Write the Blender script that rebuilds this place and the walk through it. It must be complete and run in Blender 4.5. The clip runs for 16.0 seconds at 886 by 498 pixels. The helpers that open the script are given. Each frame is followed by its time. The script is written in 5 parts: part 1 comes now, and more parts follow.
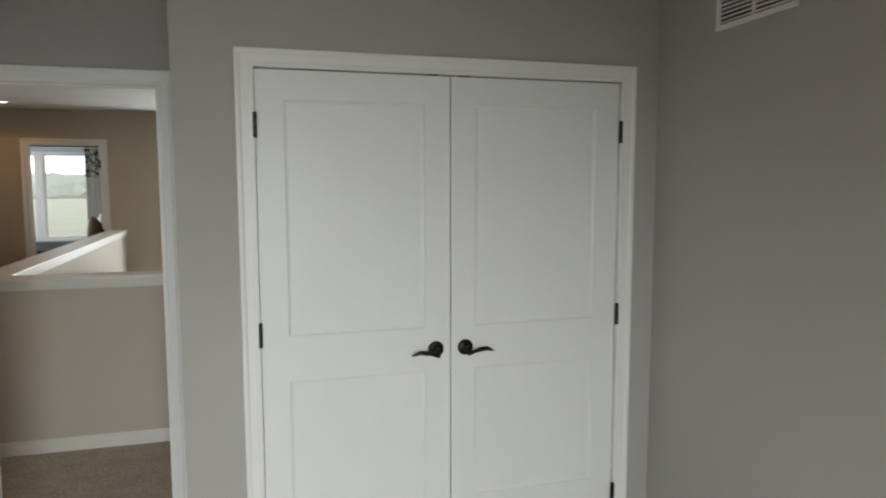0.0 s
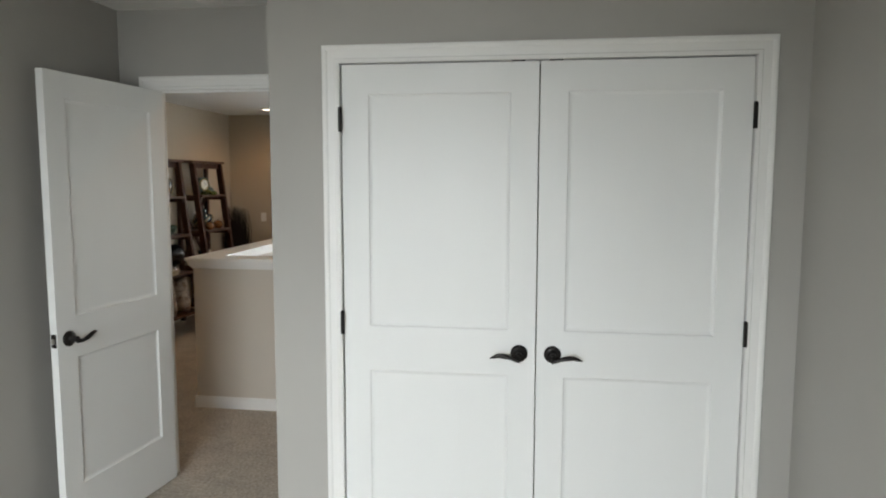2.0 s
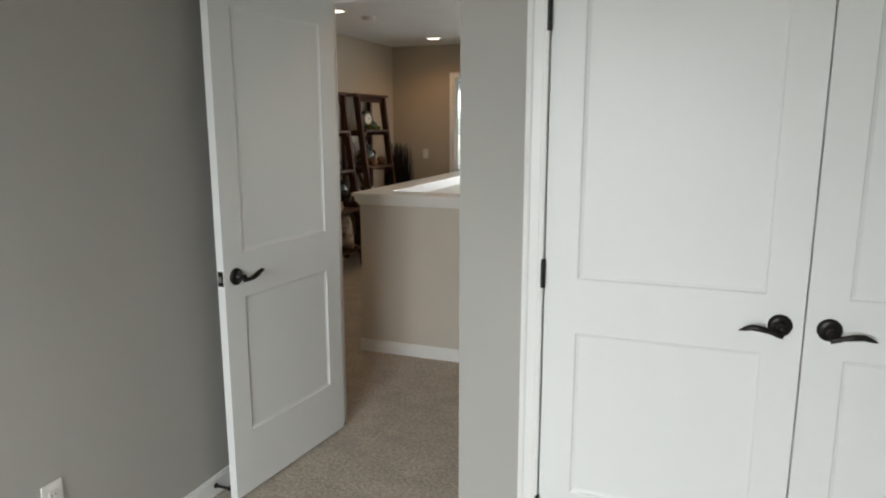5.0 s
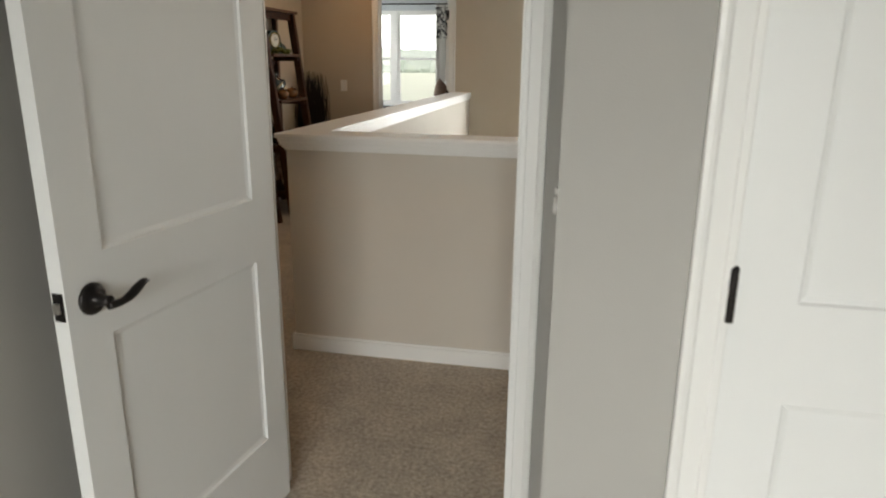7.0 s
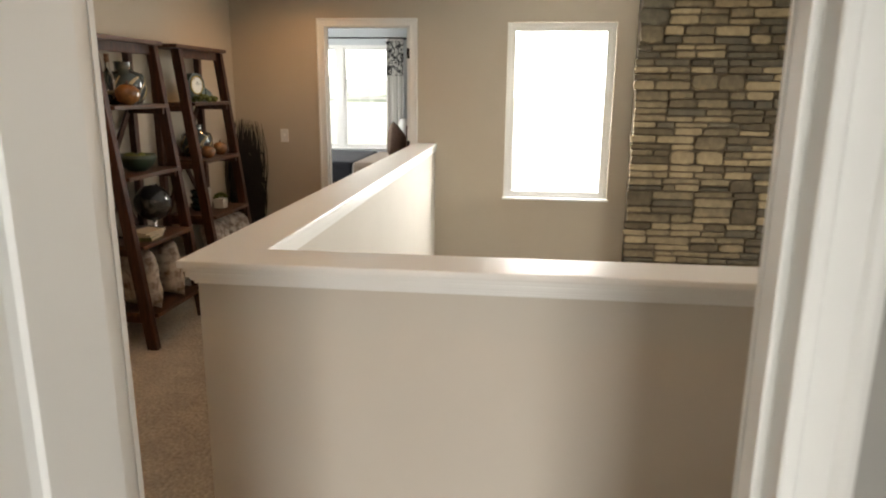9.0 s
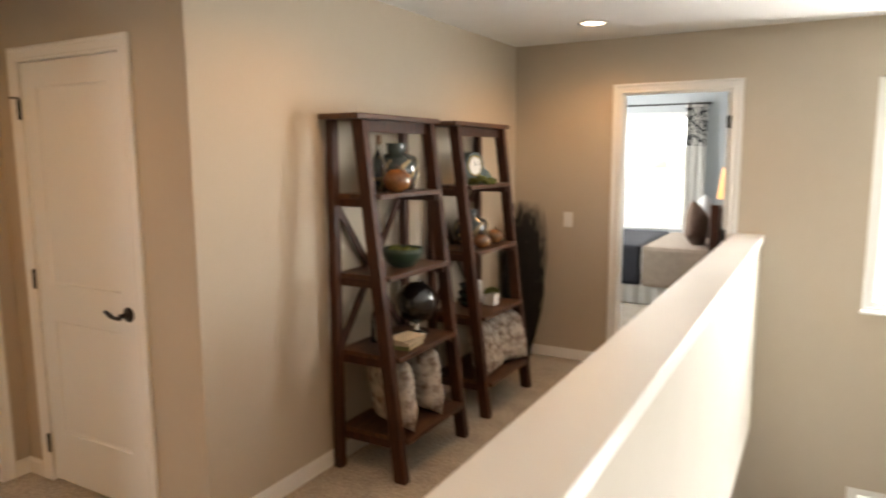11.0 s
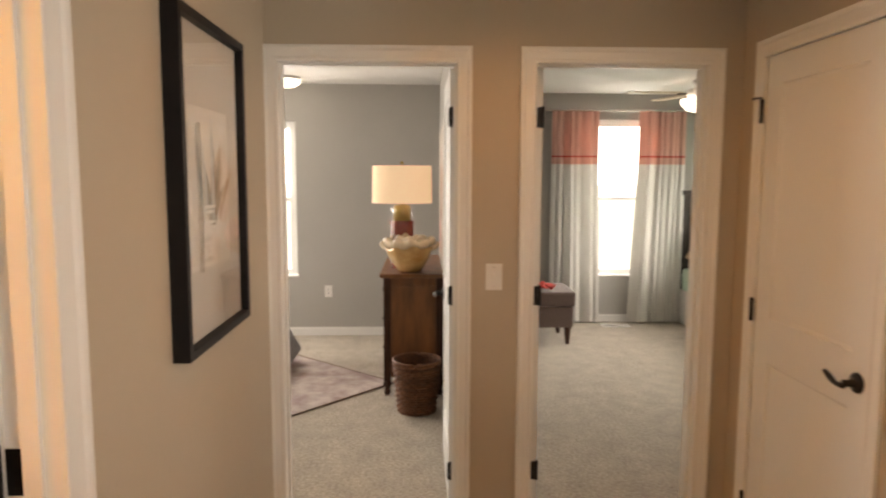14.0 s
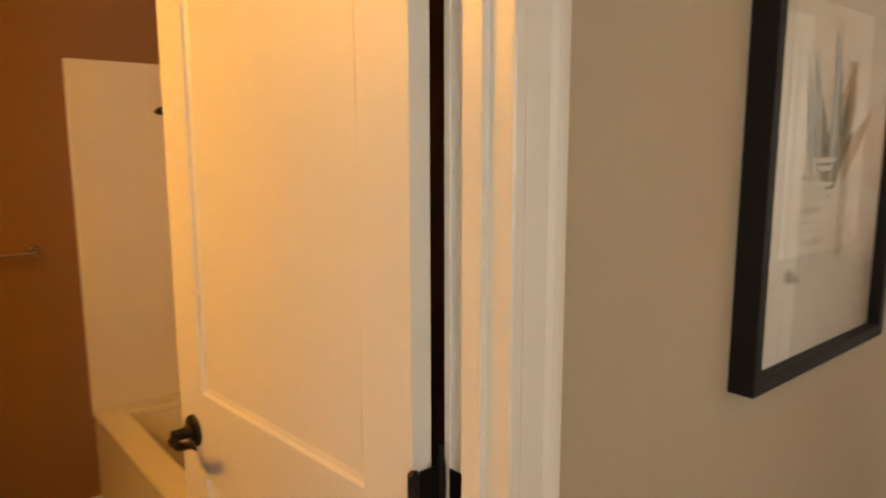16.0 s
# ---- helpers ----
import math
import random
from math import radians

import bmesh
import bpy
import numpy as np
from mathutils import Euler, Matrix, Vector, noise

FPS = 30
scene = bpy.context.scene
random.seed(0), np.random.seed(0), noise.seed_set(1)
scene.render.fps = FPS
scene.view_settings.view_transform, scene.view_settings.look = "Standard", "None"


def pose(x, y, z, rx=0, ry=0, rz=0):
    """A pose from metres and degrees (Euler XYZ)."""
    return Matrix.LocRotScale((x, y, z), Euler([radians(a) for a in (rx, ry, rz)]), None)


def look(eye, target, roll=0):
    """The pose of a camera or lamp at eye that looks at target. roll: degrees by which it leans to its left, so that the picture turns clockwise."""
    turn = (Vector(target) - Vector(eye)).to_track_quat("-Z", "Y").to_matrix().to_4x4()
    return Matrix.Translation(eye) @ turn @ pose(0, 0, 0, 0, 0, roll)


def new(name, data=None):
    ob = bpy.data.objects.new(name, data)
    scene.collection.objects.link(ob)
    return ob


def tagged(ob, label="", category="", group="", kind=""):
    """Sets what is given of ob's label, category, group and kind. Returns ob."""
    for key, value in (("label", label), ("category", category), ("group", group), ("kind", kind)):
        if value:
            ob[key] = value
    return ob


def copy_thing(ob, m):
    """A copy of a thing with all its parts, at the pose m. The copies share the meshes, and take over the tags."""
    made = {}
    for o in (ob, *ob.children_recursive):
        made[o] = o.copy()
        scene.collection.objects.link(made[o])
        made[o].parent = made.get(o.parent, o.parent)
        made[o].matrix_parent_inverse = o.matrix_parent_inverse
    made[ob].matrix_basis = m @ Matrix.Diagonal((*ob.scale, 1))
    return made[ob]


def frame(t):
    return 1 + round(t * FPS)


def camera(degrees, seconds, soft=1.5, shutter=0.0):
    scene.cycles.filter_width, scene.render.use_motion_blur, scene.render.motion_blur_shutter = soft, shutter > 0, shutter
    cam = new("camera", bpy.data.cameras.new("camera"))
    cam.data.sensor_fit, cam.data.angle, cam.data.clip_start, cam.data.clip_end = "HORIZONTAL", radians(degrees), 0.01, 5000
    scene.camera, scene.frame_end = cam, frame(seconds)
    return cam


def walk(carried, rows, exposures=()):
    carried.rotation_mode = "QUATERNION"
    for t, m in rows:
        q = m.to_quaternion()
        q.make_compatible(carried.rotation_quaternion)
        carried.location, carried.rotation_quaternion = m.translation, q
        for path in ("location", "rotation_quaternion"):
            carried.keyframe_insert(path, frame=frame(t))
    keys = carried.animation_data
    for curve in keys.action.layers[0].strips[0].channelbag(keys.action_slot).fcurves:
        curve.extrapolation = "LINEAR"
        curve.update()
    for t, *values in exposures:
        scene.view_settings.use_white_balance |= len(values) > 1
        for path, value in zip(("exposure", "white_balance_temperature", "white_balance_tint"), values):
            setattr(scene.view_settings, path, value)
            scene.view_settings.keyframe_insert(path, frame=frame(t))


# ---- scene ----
cam = camera(66.4, 16.0, soft=2.0, shutter=0.3)
PATH = [
    (0, (-0.029, 0.342, 1.618), (0.516, 2.252, 1.421), -0.1),
    (0.5, (0.145, 0.333, 1.625), (0.431, 2.301, 1.421), 0.0),
    (1, (0.379, 0.317, 1.618), (0.418, 2.306, 1.412), -0.1),
    (1.5, (0.569, 0.359, 1.598), (0.427, 2.344, 1.395), -0.0),
    (2, (0.752, 0.405, 1.597), (0.486, 2.376, 1.395), 0.1),
    (2.5, (0.913, 0.415, 1.588), (0.46, 2.353, 1.387), 0.0),
    (3, (0.993, 0.449, 1.564), (0.432, 2.356, 1.345), 0.3),
    (3.5, (0.96, 0.502, 1.529), (0.336, 2.386, 1.284), 0.3),
    (4, (0.81, 0.606, 1.525), (0.127, 2.466, 1.251), 0.4),
    (4.2, (0.722, 0.653, 1.525), (0.031, 2.507, 1.231), 0.3),
    (6.3, (0.026, 1.478, 1.378), (-0.55, 3.328, 0.883), 0.6),
    (6.5, (-0.057, 1.605, 1.351), (-0.56, 3.471, 0.837), 0.4),
    (7, (-0.255, 1.878, 1.396), (-0.639, 3.764, 0.855), 0.6),
    (7.5, (-0.458, 2.134, 1.444), (-0.74, 4.038, 0.903), 0.6),
    (8, (-0.556, 2.451, 1.468), (-0.695, 4.372, 0.928), 0.9),
    (9.2, (-0.70, 3.12, 1.55), (-0.955, 5.07, 1.10), 0.4),
    (10.3, (-0.849, 3.682, 1.606), (-1.358, 5.58, 1.234), -0.0),
    (10.5, (-0.891, 3.75, 1.615), (-1.474, 5.631, 1.267), 0.0),
    (11, (-1.08, 3.933, 1.615), (-2.052, 5.659, 1.338), -0.3),
    (11.5, (-1.169, 4.061, 1.646), (-2.533, 5.502, 1.403), -0.1),
    (12, (-1.237, 4.19, 1.632), (-2.843, 5.364, 1.425), 0.1),
    (12.5, (-1.288, 4.34, 1.624), (-3.052, 5.259, 1.42), 0.0),
    (13, (-1.356, 4.444, 1.607), (-3.261, 5.016, 1.399), 0.0),
    (13.5, (-1.481, 4.453, 1.583), (-3.442, 4.786, 1.373), 0.2),
    (14, (-1.666, 4.41, 1.57), (-3.654, 4.472, 1.356), 0.2),
    (14.5, (-1.858, 4.372, 1.556), (-3.819, 4.057, 1.322), 0.0),
    (15, (-2.036, 4.298, 1.536), (-3.859, 3.511, 1.292), 0.1),
    (15.2, (-2.096, 4.267, 1.537), (-3.846, 3.332, 1.287), 0.0),
    (15.5, (-2.174, 4.242, 1.523), (-3.784, 3.086, 1.257), 0.1),
    (15.8, (-2.257, 4.274, 1.515), (-3.687, 2.904, 1.232), 0.0),
    (16, (-2.313, 4.306, 1.507), (-3.585, 2.793, 1.203), -0.1),
]
EXPOSURES = [(0, -1.5, 6750, 10), (1.5, -1.03, 6600, 10), (3.2, -1.0, 6550, 10), (3.6, -1.05, 6550, 10), (4, -1.08, 6550, 10), (6.5, -1.12, 6950, 10), (7.5, -0.88, 7250, 13), (8, -0.68, 7400, 14), (10.5, 0.04, 6980, 12), (11.3, 0.33, 7400, 16), (12, 0.34, 7600, 18), (13, 0.26, 8000, 18), (13.5, 0.06, 8400, 21), (14.5, 0.0, 8300, 19), (15.5, -0.36, 8450, 16), (16, -0.27, 8750, 14)]
walk(cam, [(t, look(eye, target, roll)) for t, eye, target, roll in PATH], EXPOSURES)

# ---- light ----
world = bpy.data.worlds.new("sky")
scene.world = world
world.use_nodes = True
_n = world.node_tree.nodes
sky = _n.new("ShaderNodeTexSky")
sky.sky_type, sky.sun_disc = "NISHITA", False
sky.sun_elevation, sky.sun_rotation = radians(50), radians(200)
world.node_tree.links.new(sky.outputs[0], _n["Background"].inputs[0])
_n["Background"].inputs[1].default_value = 0.14


def area_lamp(name, m, sx, sy, watts, colour, spread=180):
    data = bpy.data.lights.new(name, "AREA")
    data.shape, data.size, data.size_y, data.energy, data.color = "RECTANGLE", sx, sy, watts, colour
    data.spread = radians(spread)
    ob = new(name, data)
    ob.matrix_world = m
    return ob


def spot_lamp(name, xyz, watts, colour, radius=0.05, cone=150):
    data = bpy.data.lights.new(name, "SPOT")
    data.energy, data.color, data.shadow_soft_size = watts, colour, radius
    data.spot_size, data.spot_blend = radians(cone), 0.6
    ob = new(name, data)
    ob.location = xyz
    return ob


DAY, WARM = (0.90, 0.96, 1.0), (1.0, 0.49, 0.17)
sun_data = bpy.data.lights.new("sun", "SUN")
sun_data.energy, sun_data.angle, sun_data.color = 3.4, radians(12), (1.0, 0.96, 0.9)
new("sun", sun_data).matrix_world = look((0, 0, 0), (0.1, 0.35, -0.95))
LAMPS = [
    # window behind the walker in the first bedroom
    ("daylight", look((-0.2, -1.0, 1.45), (-0.25, 2.0, -0.85)), 1.4, 1.35, 132, DAY, 110),
    # stairwell window and the one below it
    ("daylight", look((-0.38, 9.14, 1.33), (-0.38, 5, 1.0)), 0.86, 1.48, 116, DAY),
    ("daylight", look((-0.38, 9.14, -1.3), (-0.38, 5, -1.3)), 0.86, 1.4, 34, DAY),
    # unseen east window, added to brighten the half wall and landing
    ("daylight", look((2.5, 7.6, 1.1), (-3.2, 6.3, 0.9)), 1.9, 1.9, 17, (0.93, 0.97, 0.97)),
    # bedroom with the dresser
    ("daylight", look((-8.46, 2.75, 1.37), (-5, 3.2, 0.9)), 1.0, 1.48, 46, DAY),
    # fill light from an unseen south window that is made up
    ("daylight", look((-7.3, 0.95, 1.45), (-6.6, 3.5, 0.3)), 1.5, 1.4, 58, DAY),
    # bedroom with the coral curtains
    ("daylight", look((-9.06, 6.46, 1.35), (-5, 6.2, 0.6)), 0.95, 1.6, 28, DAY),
    # extra brightening from the north side, its window out of view and invented
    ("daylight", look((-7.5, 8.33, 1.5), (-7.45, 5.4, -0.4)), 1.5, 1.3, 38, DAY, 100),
    # fill for the far bedroom, through a second window that is made up
    ("daylight", look((-4.4, 11.0, 1.6), (-2.5, 12.7, 1.4)), 1.2, 1.4, 80, DAY),
]
for row in LAMPS:
    area_lamp(*row)
# recessed landing lights, the last two unseen fill, and the bathroom's vanity light
DOWNLIGHTS = [(-2.43, 8.29, 27), (-2.50, 6.20, 20), (-3.75, 4.72, 18), (-0.6, 4.26, 14)]
for x, y, watts in DOWNLIGHTS:
    spot_lamp("downlight_bulb", (x, y, 2.415), watts, WARM if y < 5 else (1.0, 0.55, 0.23), 0.06, 160)
area_lamp("vanity_bulb", look((-1.72, 2.6, 1.95), (-2.8, 2.7, 1.2)), 0.6, 0.12, 27, (1.0, 0.47, 0.08))

# ---- materials ----


def material(name, colour, rough=0.6, metal=0.0, vary=0.12, scale=8.0, bump=0.0, bump_scale=200.0, colour2=None, spec=0.5, emit=0.0, stretch=None, sheen=0.0, random_tint=0.0, coat=0.0, patch=0.0, glow_through=0.0):
    m = bpy.data.materials.new(name)
    m.use_nodes = True
    t = m.node_tree
    b = t.nodes["Principled BSDF"]
    b.inputs["Roughness"].default_value, b.inputs["Metallic"].default_value = rough, metal
    b.inputs["Specular IOR Level"].default_value = spec
    b.inputs["Sheen Weight"].default_value = sheen
    b.inputs["Coat Weight"].default_value = coat
    co = t.nodes.new("ShaderNodeTexCoord")
    mp = t.nodes.new("ShaderNodeMapping")
    mp.inputs["Scale"].default_value = stretch or (1, 1, 1)
    t.links.new(co.outputs["Object"], mp.inputs[0])
    n = t.nodes.new("ShaderNodeTexNoise")
    n.inputs["Scale"].default_value, n.inputs["Detail"].default_value, n.inputs["Roughness"].default_value = scale, 8, 0.62
    t.links.new(mp.outputs[0], n.inputs[0])
    ramp = t.nodes.new("ShaderNodeValToRGB")
    c2 = colour2 or tuple(c * (1 - vary) for c in colour)
    c1 = colour if colour2 else tuple(min(1, c * (1 + vary * 0.5)) for c in colour)
    ramp.color_ramp.elements[0].position, ramp.color_ramp.elements[1].position = 0.32, 0.68
    ramp.color_ramp.elements[0].color, ramp.color_ramp.elements[1].color = (*c2, 1), (*c1, 1)
    t.links.new(n.outputs[0], ramp.inputs[0])
    out = ramp.outputs[0]
    if random_tint:
        info = t.nodes.new("ShaderNodeObjectInfo")
        hsv = t.nodes.new("ShaderNodeHueSaturation")
        mr = t.nodes.new("ShaderNodeMapRange")
        mr.inputs[3].default_value, mr.inputs[4].default_value = 1 - random_tint, 1 + random_tint
        t.links.new(info.outputs["Random"], mr.inputs[0])
        t.links.new(mr.outputs[0], hsv.inputs["Value"])
        t.links.new(out, hsv.inputs["Color"])
        out = hsv.outputs[0]
    if patch:
        n3 = t.nodes.new("ShaderNodeTexNoise")
        n3.inputs["Scale"].default_value, n3.inputs["Detail"].default_value = 7.0, 5
        t.links.new(co.outputs["Object"], n3.inputs[0])
        mr3 = t.nodes.new("ShaderNodeMapRange")
        mr3.inputs[1].default_value, mr3.inputs[2].default_value = 0.3, 0.7
        mr3.inputs[3].default_value, mr3.inputs[4].default_value = 1 - patch, 1 + patch * 0.5
        t.links.new(n3.outputs[0], mr3.inputs[0])
        hs3 = t.nodes.new("ShaderNodeHueSaturation")
        t.links.new(mr3.outputs[0], hs3.inputs["Value"])
        t.links.new(out, hs3.inputs["Color"])
        out = hs3.outputs[0]
    t.links.new(out, b.inputs["Base Color"])
    if glow_through:
        tl, mx = t.nodes.new("ShaderNodeBsdfTranslucent"), t.nodes.new("ShaderNodeMixShader")
        mx.inputs[0].default_value = glow_through
        t.links.new(out, tl.inputs[0])
        t.links.new(b.outputs[0], mx.inputs[1])
        t.links.new(tl.outputs[0], mx.inputs[2])
        t.links.new(mx.outputs[0], t.nodes["Material Output"].inputs[0])
    if bump:
        n2 = t.nodes.new("ShaderNodeTexNoise")
        n2.inputs["Scale"].default_value, n2.inputs["Detail"].default_value = bump_scale, 4
        t.links.new(mp.outputs[0], n2.inputs[0])
        bp = t.nodes.new("ShaderNodeBump")
        bp.inputs["Strength"].default_value, bp.inputs["Distance"].default_value = bump, 0.004
        t.links.new(n2.outputs[0], bp.inputs["Height"])
        t.links.new(bp.outputs[0], b.inputs["Normal"])
    if emit:
        t.links.new(out, b.inputs["Emission Color"])
        b.inputs["Emission Strength"].default_value = emit
    return m


def clear_glass(name, tint=(1, 1, 1), rough=0.0):
    m = bpy.data.materials.new(name)
    m.use_nodes = True
    b = m.node_tree.nodes["Principled BSDF"]
    b.inputs["Transmission Weight"].default_value = 1.0
    b.inputs["Base Color"].default_value, b.inputs["Roughness"].default_value = (*tint, 1), rough
    b.inputs["IOR"].default_value = 1.45
    return m


PAINT = material("beige_wall_paint", (0.50, 0.435, 0.345), 0.75, vary=0.035, scale=1.3, bump=0.12, bump_scale=260, spec=0.3)
GREY_PAINT = material("grey_wall_paint", (0.42, 0.41, 0.385), 0.75, vary=0.035, scale=1.3, bump=0.12, bump_scale=260, spec=0.3)
BLUE_PAINT = material("pale_blue_wall_paint", (0.50, 0.54, 0.56), 0.8, vary=0.03, scale=1.3, bump=0.1, bump_scale=260, spec=0.3)
TAN_PAINT = material("tan_wall_paint", (0.29, 0.165, 0.095), 0.75, vary=0.04, scale=1.3, bump=0.12, bump_scale=260, spec=0.3)
CEILING = material("ceiling_paint", (0.80, 0.80, 0.78), 0.9, vary=0.03, scale=3, bump=0.5, bump_scale=120, spec=0.2)
WHITE = material("white_trim_paint", (0.82, 0.82, 0.80), 0.38, vary=0.025, scale=2.0, bump=0.03, bump_scale=90)
DOORPAINT = material("white_door_paint", (0.80, 0.81, 0.80), 0.42, vary=0.02, scale=2.0, bump=0.06, bump_scale=240, stretch=(1, 1, 0.12))
CARPET = material("carpet", (0.555, 0.49, 0.405), 0.95, scale=58, colour2=(0.272, 0.234, 0.184), bump=1.0, bump_scale=75, spec=0.1, sheen=0.2, patch=0.16)
BRONZE = material("oil_rubbed_bronze", (0.022, 0.019, 0.018), 0.36, metal=0.6, vary=0.3, scale=30)
SATIN = material("satin_steel", (0.62, 0.60, 0.56), 0.3, metal=1.0, vary=0.08, scale=40)
PLASTIC = material("white_plastic", (0.78, 0.77, 0.74), 0.3, vary=0.02, scale=10)

# ---- building helpers ----


def link(name, bm, mat, parent=None, label="", m=None, smooth=False):
    me = bpy.data.meshes.new(name)
    bmesh.ops.recalc_face_normals(bm, faces=bm.faces)
    if smooth:
        for f in bm.faces:
            f.smooth = True
    bm.to_mesh(me)
    bm.free()
    if mat:
        me.materials.append(mat)
    ob = new(name, me)
    if parent:
        ob.parent = parent
    if m is not None:
        ob.matrix_basis = m
    if label:
        ob["label"] = label
    return ob


def part(name, bm, mat, parent, label="", m=None, smooth=False):
    return link(name, bm, mat, parent, label, m, smooth)


def thing(name, label, category, m=None, group="", kind=""):
    ob = new(name)
    ob.empty_display_size = 0.1
    if m is not None:
        ob.matrix_basis = m
    return tagged(ob, label, category, group, kind)


def box(bm, x0, x1, y0, y1, z0, z1, bevel=0.0, m=None):
    r = bmesh.ops.create_cube(bm, size=1.0)
    vs = r["verts"]
    for v in vs:
        v.co = Vector(((x0 + x1) / 2 + v.co.x * (x1 - x0), (y0 + y1) / 2 + v.co.y * (y1 - y0), (z0 + z1) / 2 + v.co.z * (z1 - z0)))
        if m is not None:
            v.co = m @ v.co
    if bevel:
        es = list({e for v in vs for e in v.link_edges})
        bmesh.ops.bevel(bm, geom=es, offset=bevel, segments=2, affect="EDGES", profile=0.6)
    return bm


def boxes(*rows, bevel=0.0):
    bm = bmesh.new()
    for r in rows:
        box(bm, *r, bevel=bevel)
    return bm


def lathe(bm, profile, steps=28, m=None, wave=0.0, lobes=0):
    """Turn (radius, z) pairs round the z axis."""
    rings = []
    for k, (r, z) in enumerate(profile):
        ring = []
        for i in range(steps):
            a = 2 * math.pi * i / steps
            rr = r * (1 + (wave * math.sin(lobes * a) * k / len(profile) if lobes else 0))
            co = Vector((rr * math.cos(a), rr * math.sin(a), z))
            ring.append(bm.verts.new(m @ co if m is not None else co))
        rings.append(ring)
    for a, b in zip(rings, rings[1:]):
        for i in range(steps):
            bm.faces.new((a[i], a[(i + 1) % steps], b[(i + 1) % steps], b[i]))
    if profile[0][0] > 1e-4:
        bm.faces.new(rings[0][::-1])
    if profile[-1][0] > 1e-4:
        bm.faces.new(rings[-1])
    return bm


def tube(bm, pts, radii, steps=10, flat=1.0):
    """A swept round or flattened bar through pts."""
    rings = []
    n = len(pts)
    for i, p in enumerate(pts):
        p = Vector(p)
        d = (Vector(pts[min(i + 1, n - 1)]) - Vector(pts[max(i - 1, 0)])).normalized()
        side = d.cross(Vector((0, 1, 0)))
        if side.length < 0.1:
            side = d.cross(Vector((1, 0, 0)))
        side.normalize()
        up = side.cross(d)
        r = radii[i] if isinstance(radii, (list, tuple)) else radii
        rings.append([bm.verts.new(p + side * r * flat * math.cos(2 * math.pi * k / steps) + up * r * math.sin(2 * math.pi * k / steps)) for k in range(steps)])
    for a, b in zip(rings, rings[1:]):
        for k in range(steps):
            bm.faces.new((a[k], a[(k + 1) % steps], b[(k + 1) % steps], b[k]))
    bm.faces.new(rings[0][::-1])
    bm.faces.new(rings[-1])
    return bm


def prism(bm, outline, h0, h1, m=None):
    """Extrude a closed (x, y) outline from h0 to h1 along z."""
    lo = [bm.verts.new((m or Matrix()) @ Vector((x, y, h0))) for x, y in outline]
    hi = [bm.verts.new((m or Matrix()) @ Vector((x, y, h1))) for x, y in outline]
    n = len(outline)
    for i in range(n):
        bm.faces.new((lo[i], lo[(i + 1) % n], hi[(i + 1) % n], hi[i]))
    bm.faces.new(lo[::-1])
    bm.faces.new(hi)
    return bm


def structure(ob, label, category):
    return tagged(ob, label, category, kind="structure")


def wall(name, axis, a0, a1, f0, f1, z0, z1, holes, mat, label, low=None, high=None):
    """A wall along x or y from a0 to a1, faces at f0 and f1, with holes (from, to, sill, head)."""
    bm = bmesh.new()

    def seg(p, q, lo, hi):
        if q - p < 1e-4 or hi - lo < 1e-4:
            return
        if axis == "x":
            box(bm, p, q, f0, f1, lo, hi)
        else:
            box(bm, f0, f1, p, q, lo, hi)

    at = a0
    for p, q in sorted({(h[0], h[1]) for h in holes}):
        seg(at, p, z0, z1)
        base = z0
        for lo, hi in sorted((h[2], h[3]) for h in holes if h[0] == p):
            seg(p, q, base, lo)
            base = hi
        seg(p, q, base, z1)
        at = q
    seg(at, a1, z0, z1)
    ob = link(name, bm, mat)
    for face, rows in ((f0, low), (f1, high)):
        for until, other in rows or ():
            ob.data.materials.append(other)
            k = len(ob.data.materials) - 1
            for p in ob.data.polygons:
                if p.material_index == 0 and abs(p.center["xy".index("y" if axis == "x" else "x")] - face) < 1e-4 and p.center[0 if axis == "x" else 1] < until:
                    p.material_index = k
    return structure(ob, label, "wall")


CEIL = 2.44
LOW = -2.74
HEAD = 2.05

# ---- the shell ----
FACE_S, FACE_N = 3.652, 3.752      # wall between first bedroom or bathroom and the landing
WEST = -4.575                      # landing side of the west wall
wall("wall_closet", "x", -0.29, 1.715, 3.0, 3.1, 0, CEIL, [(-0.008, 1.538, 0, HEAD)], GREY_PAINT, "grey painted wall around the closet doors")
wall("wall_closet_side", "y", 3.1, FACE_S, -0.29, -0.19, 0, CEIL, [], GREY_PAINT, "grey painted side wall of the closet")
wall("wall_bedroom_east", "y", -1.1, 3.0, 1.715, 1.815, 0, CEIL, [], GREY_PAINT, "plain grey painted bedroom wall")
wall("wall_closet_end", "y", 3.1, FACE_S, 1.715, 1.815, 0, CEIL, [], GREY_PAINT, "plain grey wall inside the closet")
wall("wall_bedroom_west", "y", -1.1, FACE_S, -1.57, -1.34, 0, CEIL, [], GREY_PAINT, "grey painted bedroom wall behind the open door")
wall("wall_bedroom_south", "x", -1.57, 1.815, -1.2, -1.1, 0, CEIL, [(-0.95, 0.55, 0.75, 2.15)], GREY_PAINT, "grey bedroom wall with an unseen window")
wall("wall_landing_south", "x", -4.69, -1.515, FACE_S, FACE_N, 0, CEIL, [(-2.882, -2.10, 0, HEAD)], PAINT, "beige landing wall with the bathroom doorway", low=((-3.6, GREY_PAINT), (9, TAN_PAINT)))
wall("wall_landing_bedroom", "x", -1.515, 2.6, FACE_S, FACE_N, 0, CEIL, [(-1.166, -0.408, 0, HEAD)], PAINT, "beige landing wall with the bedroom doorway", low=((9, GREY_PAINT),))
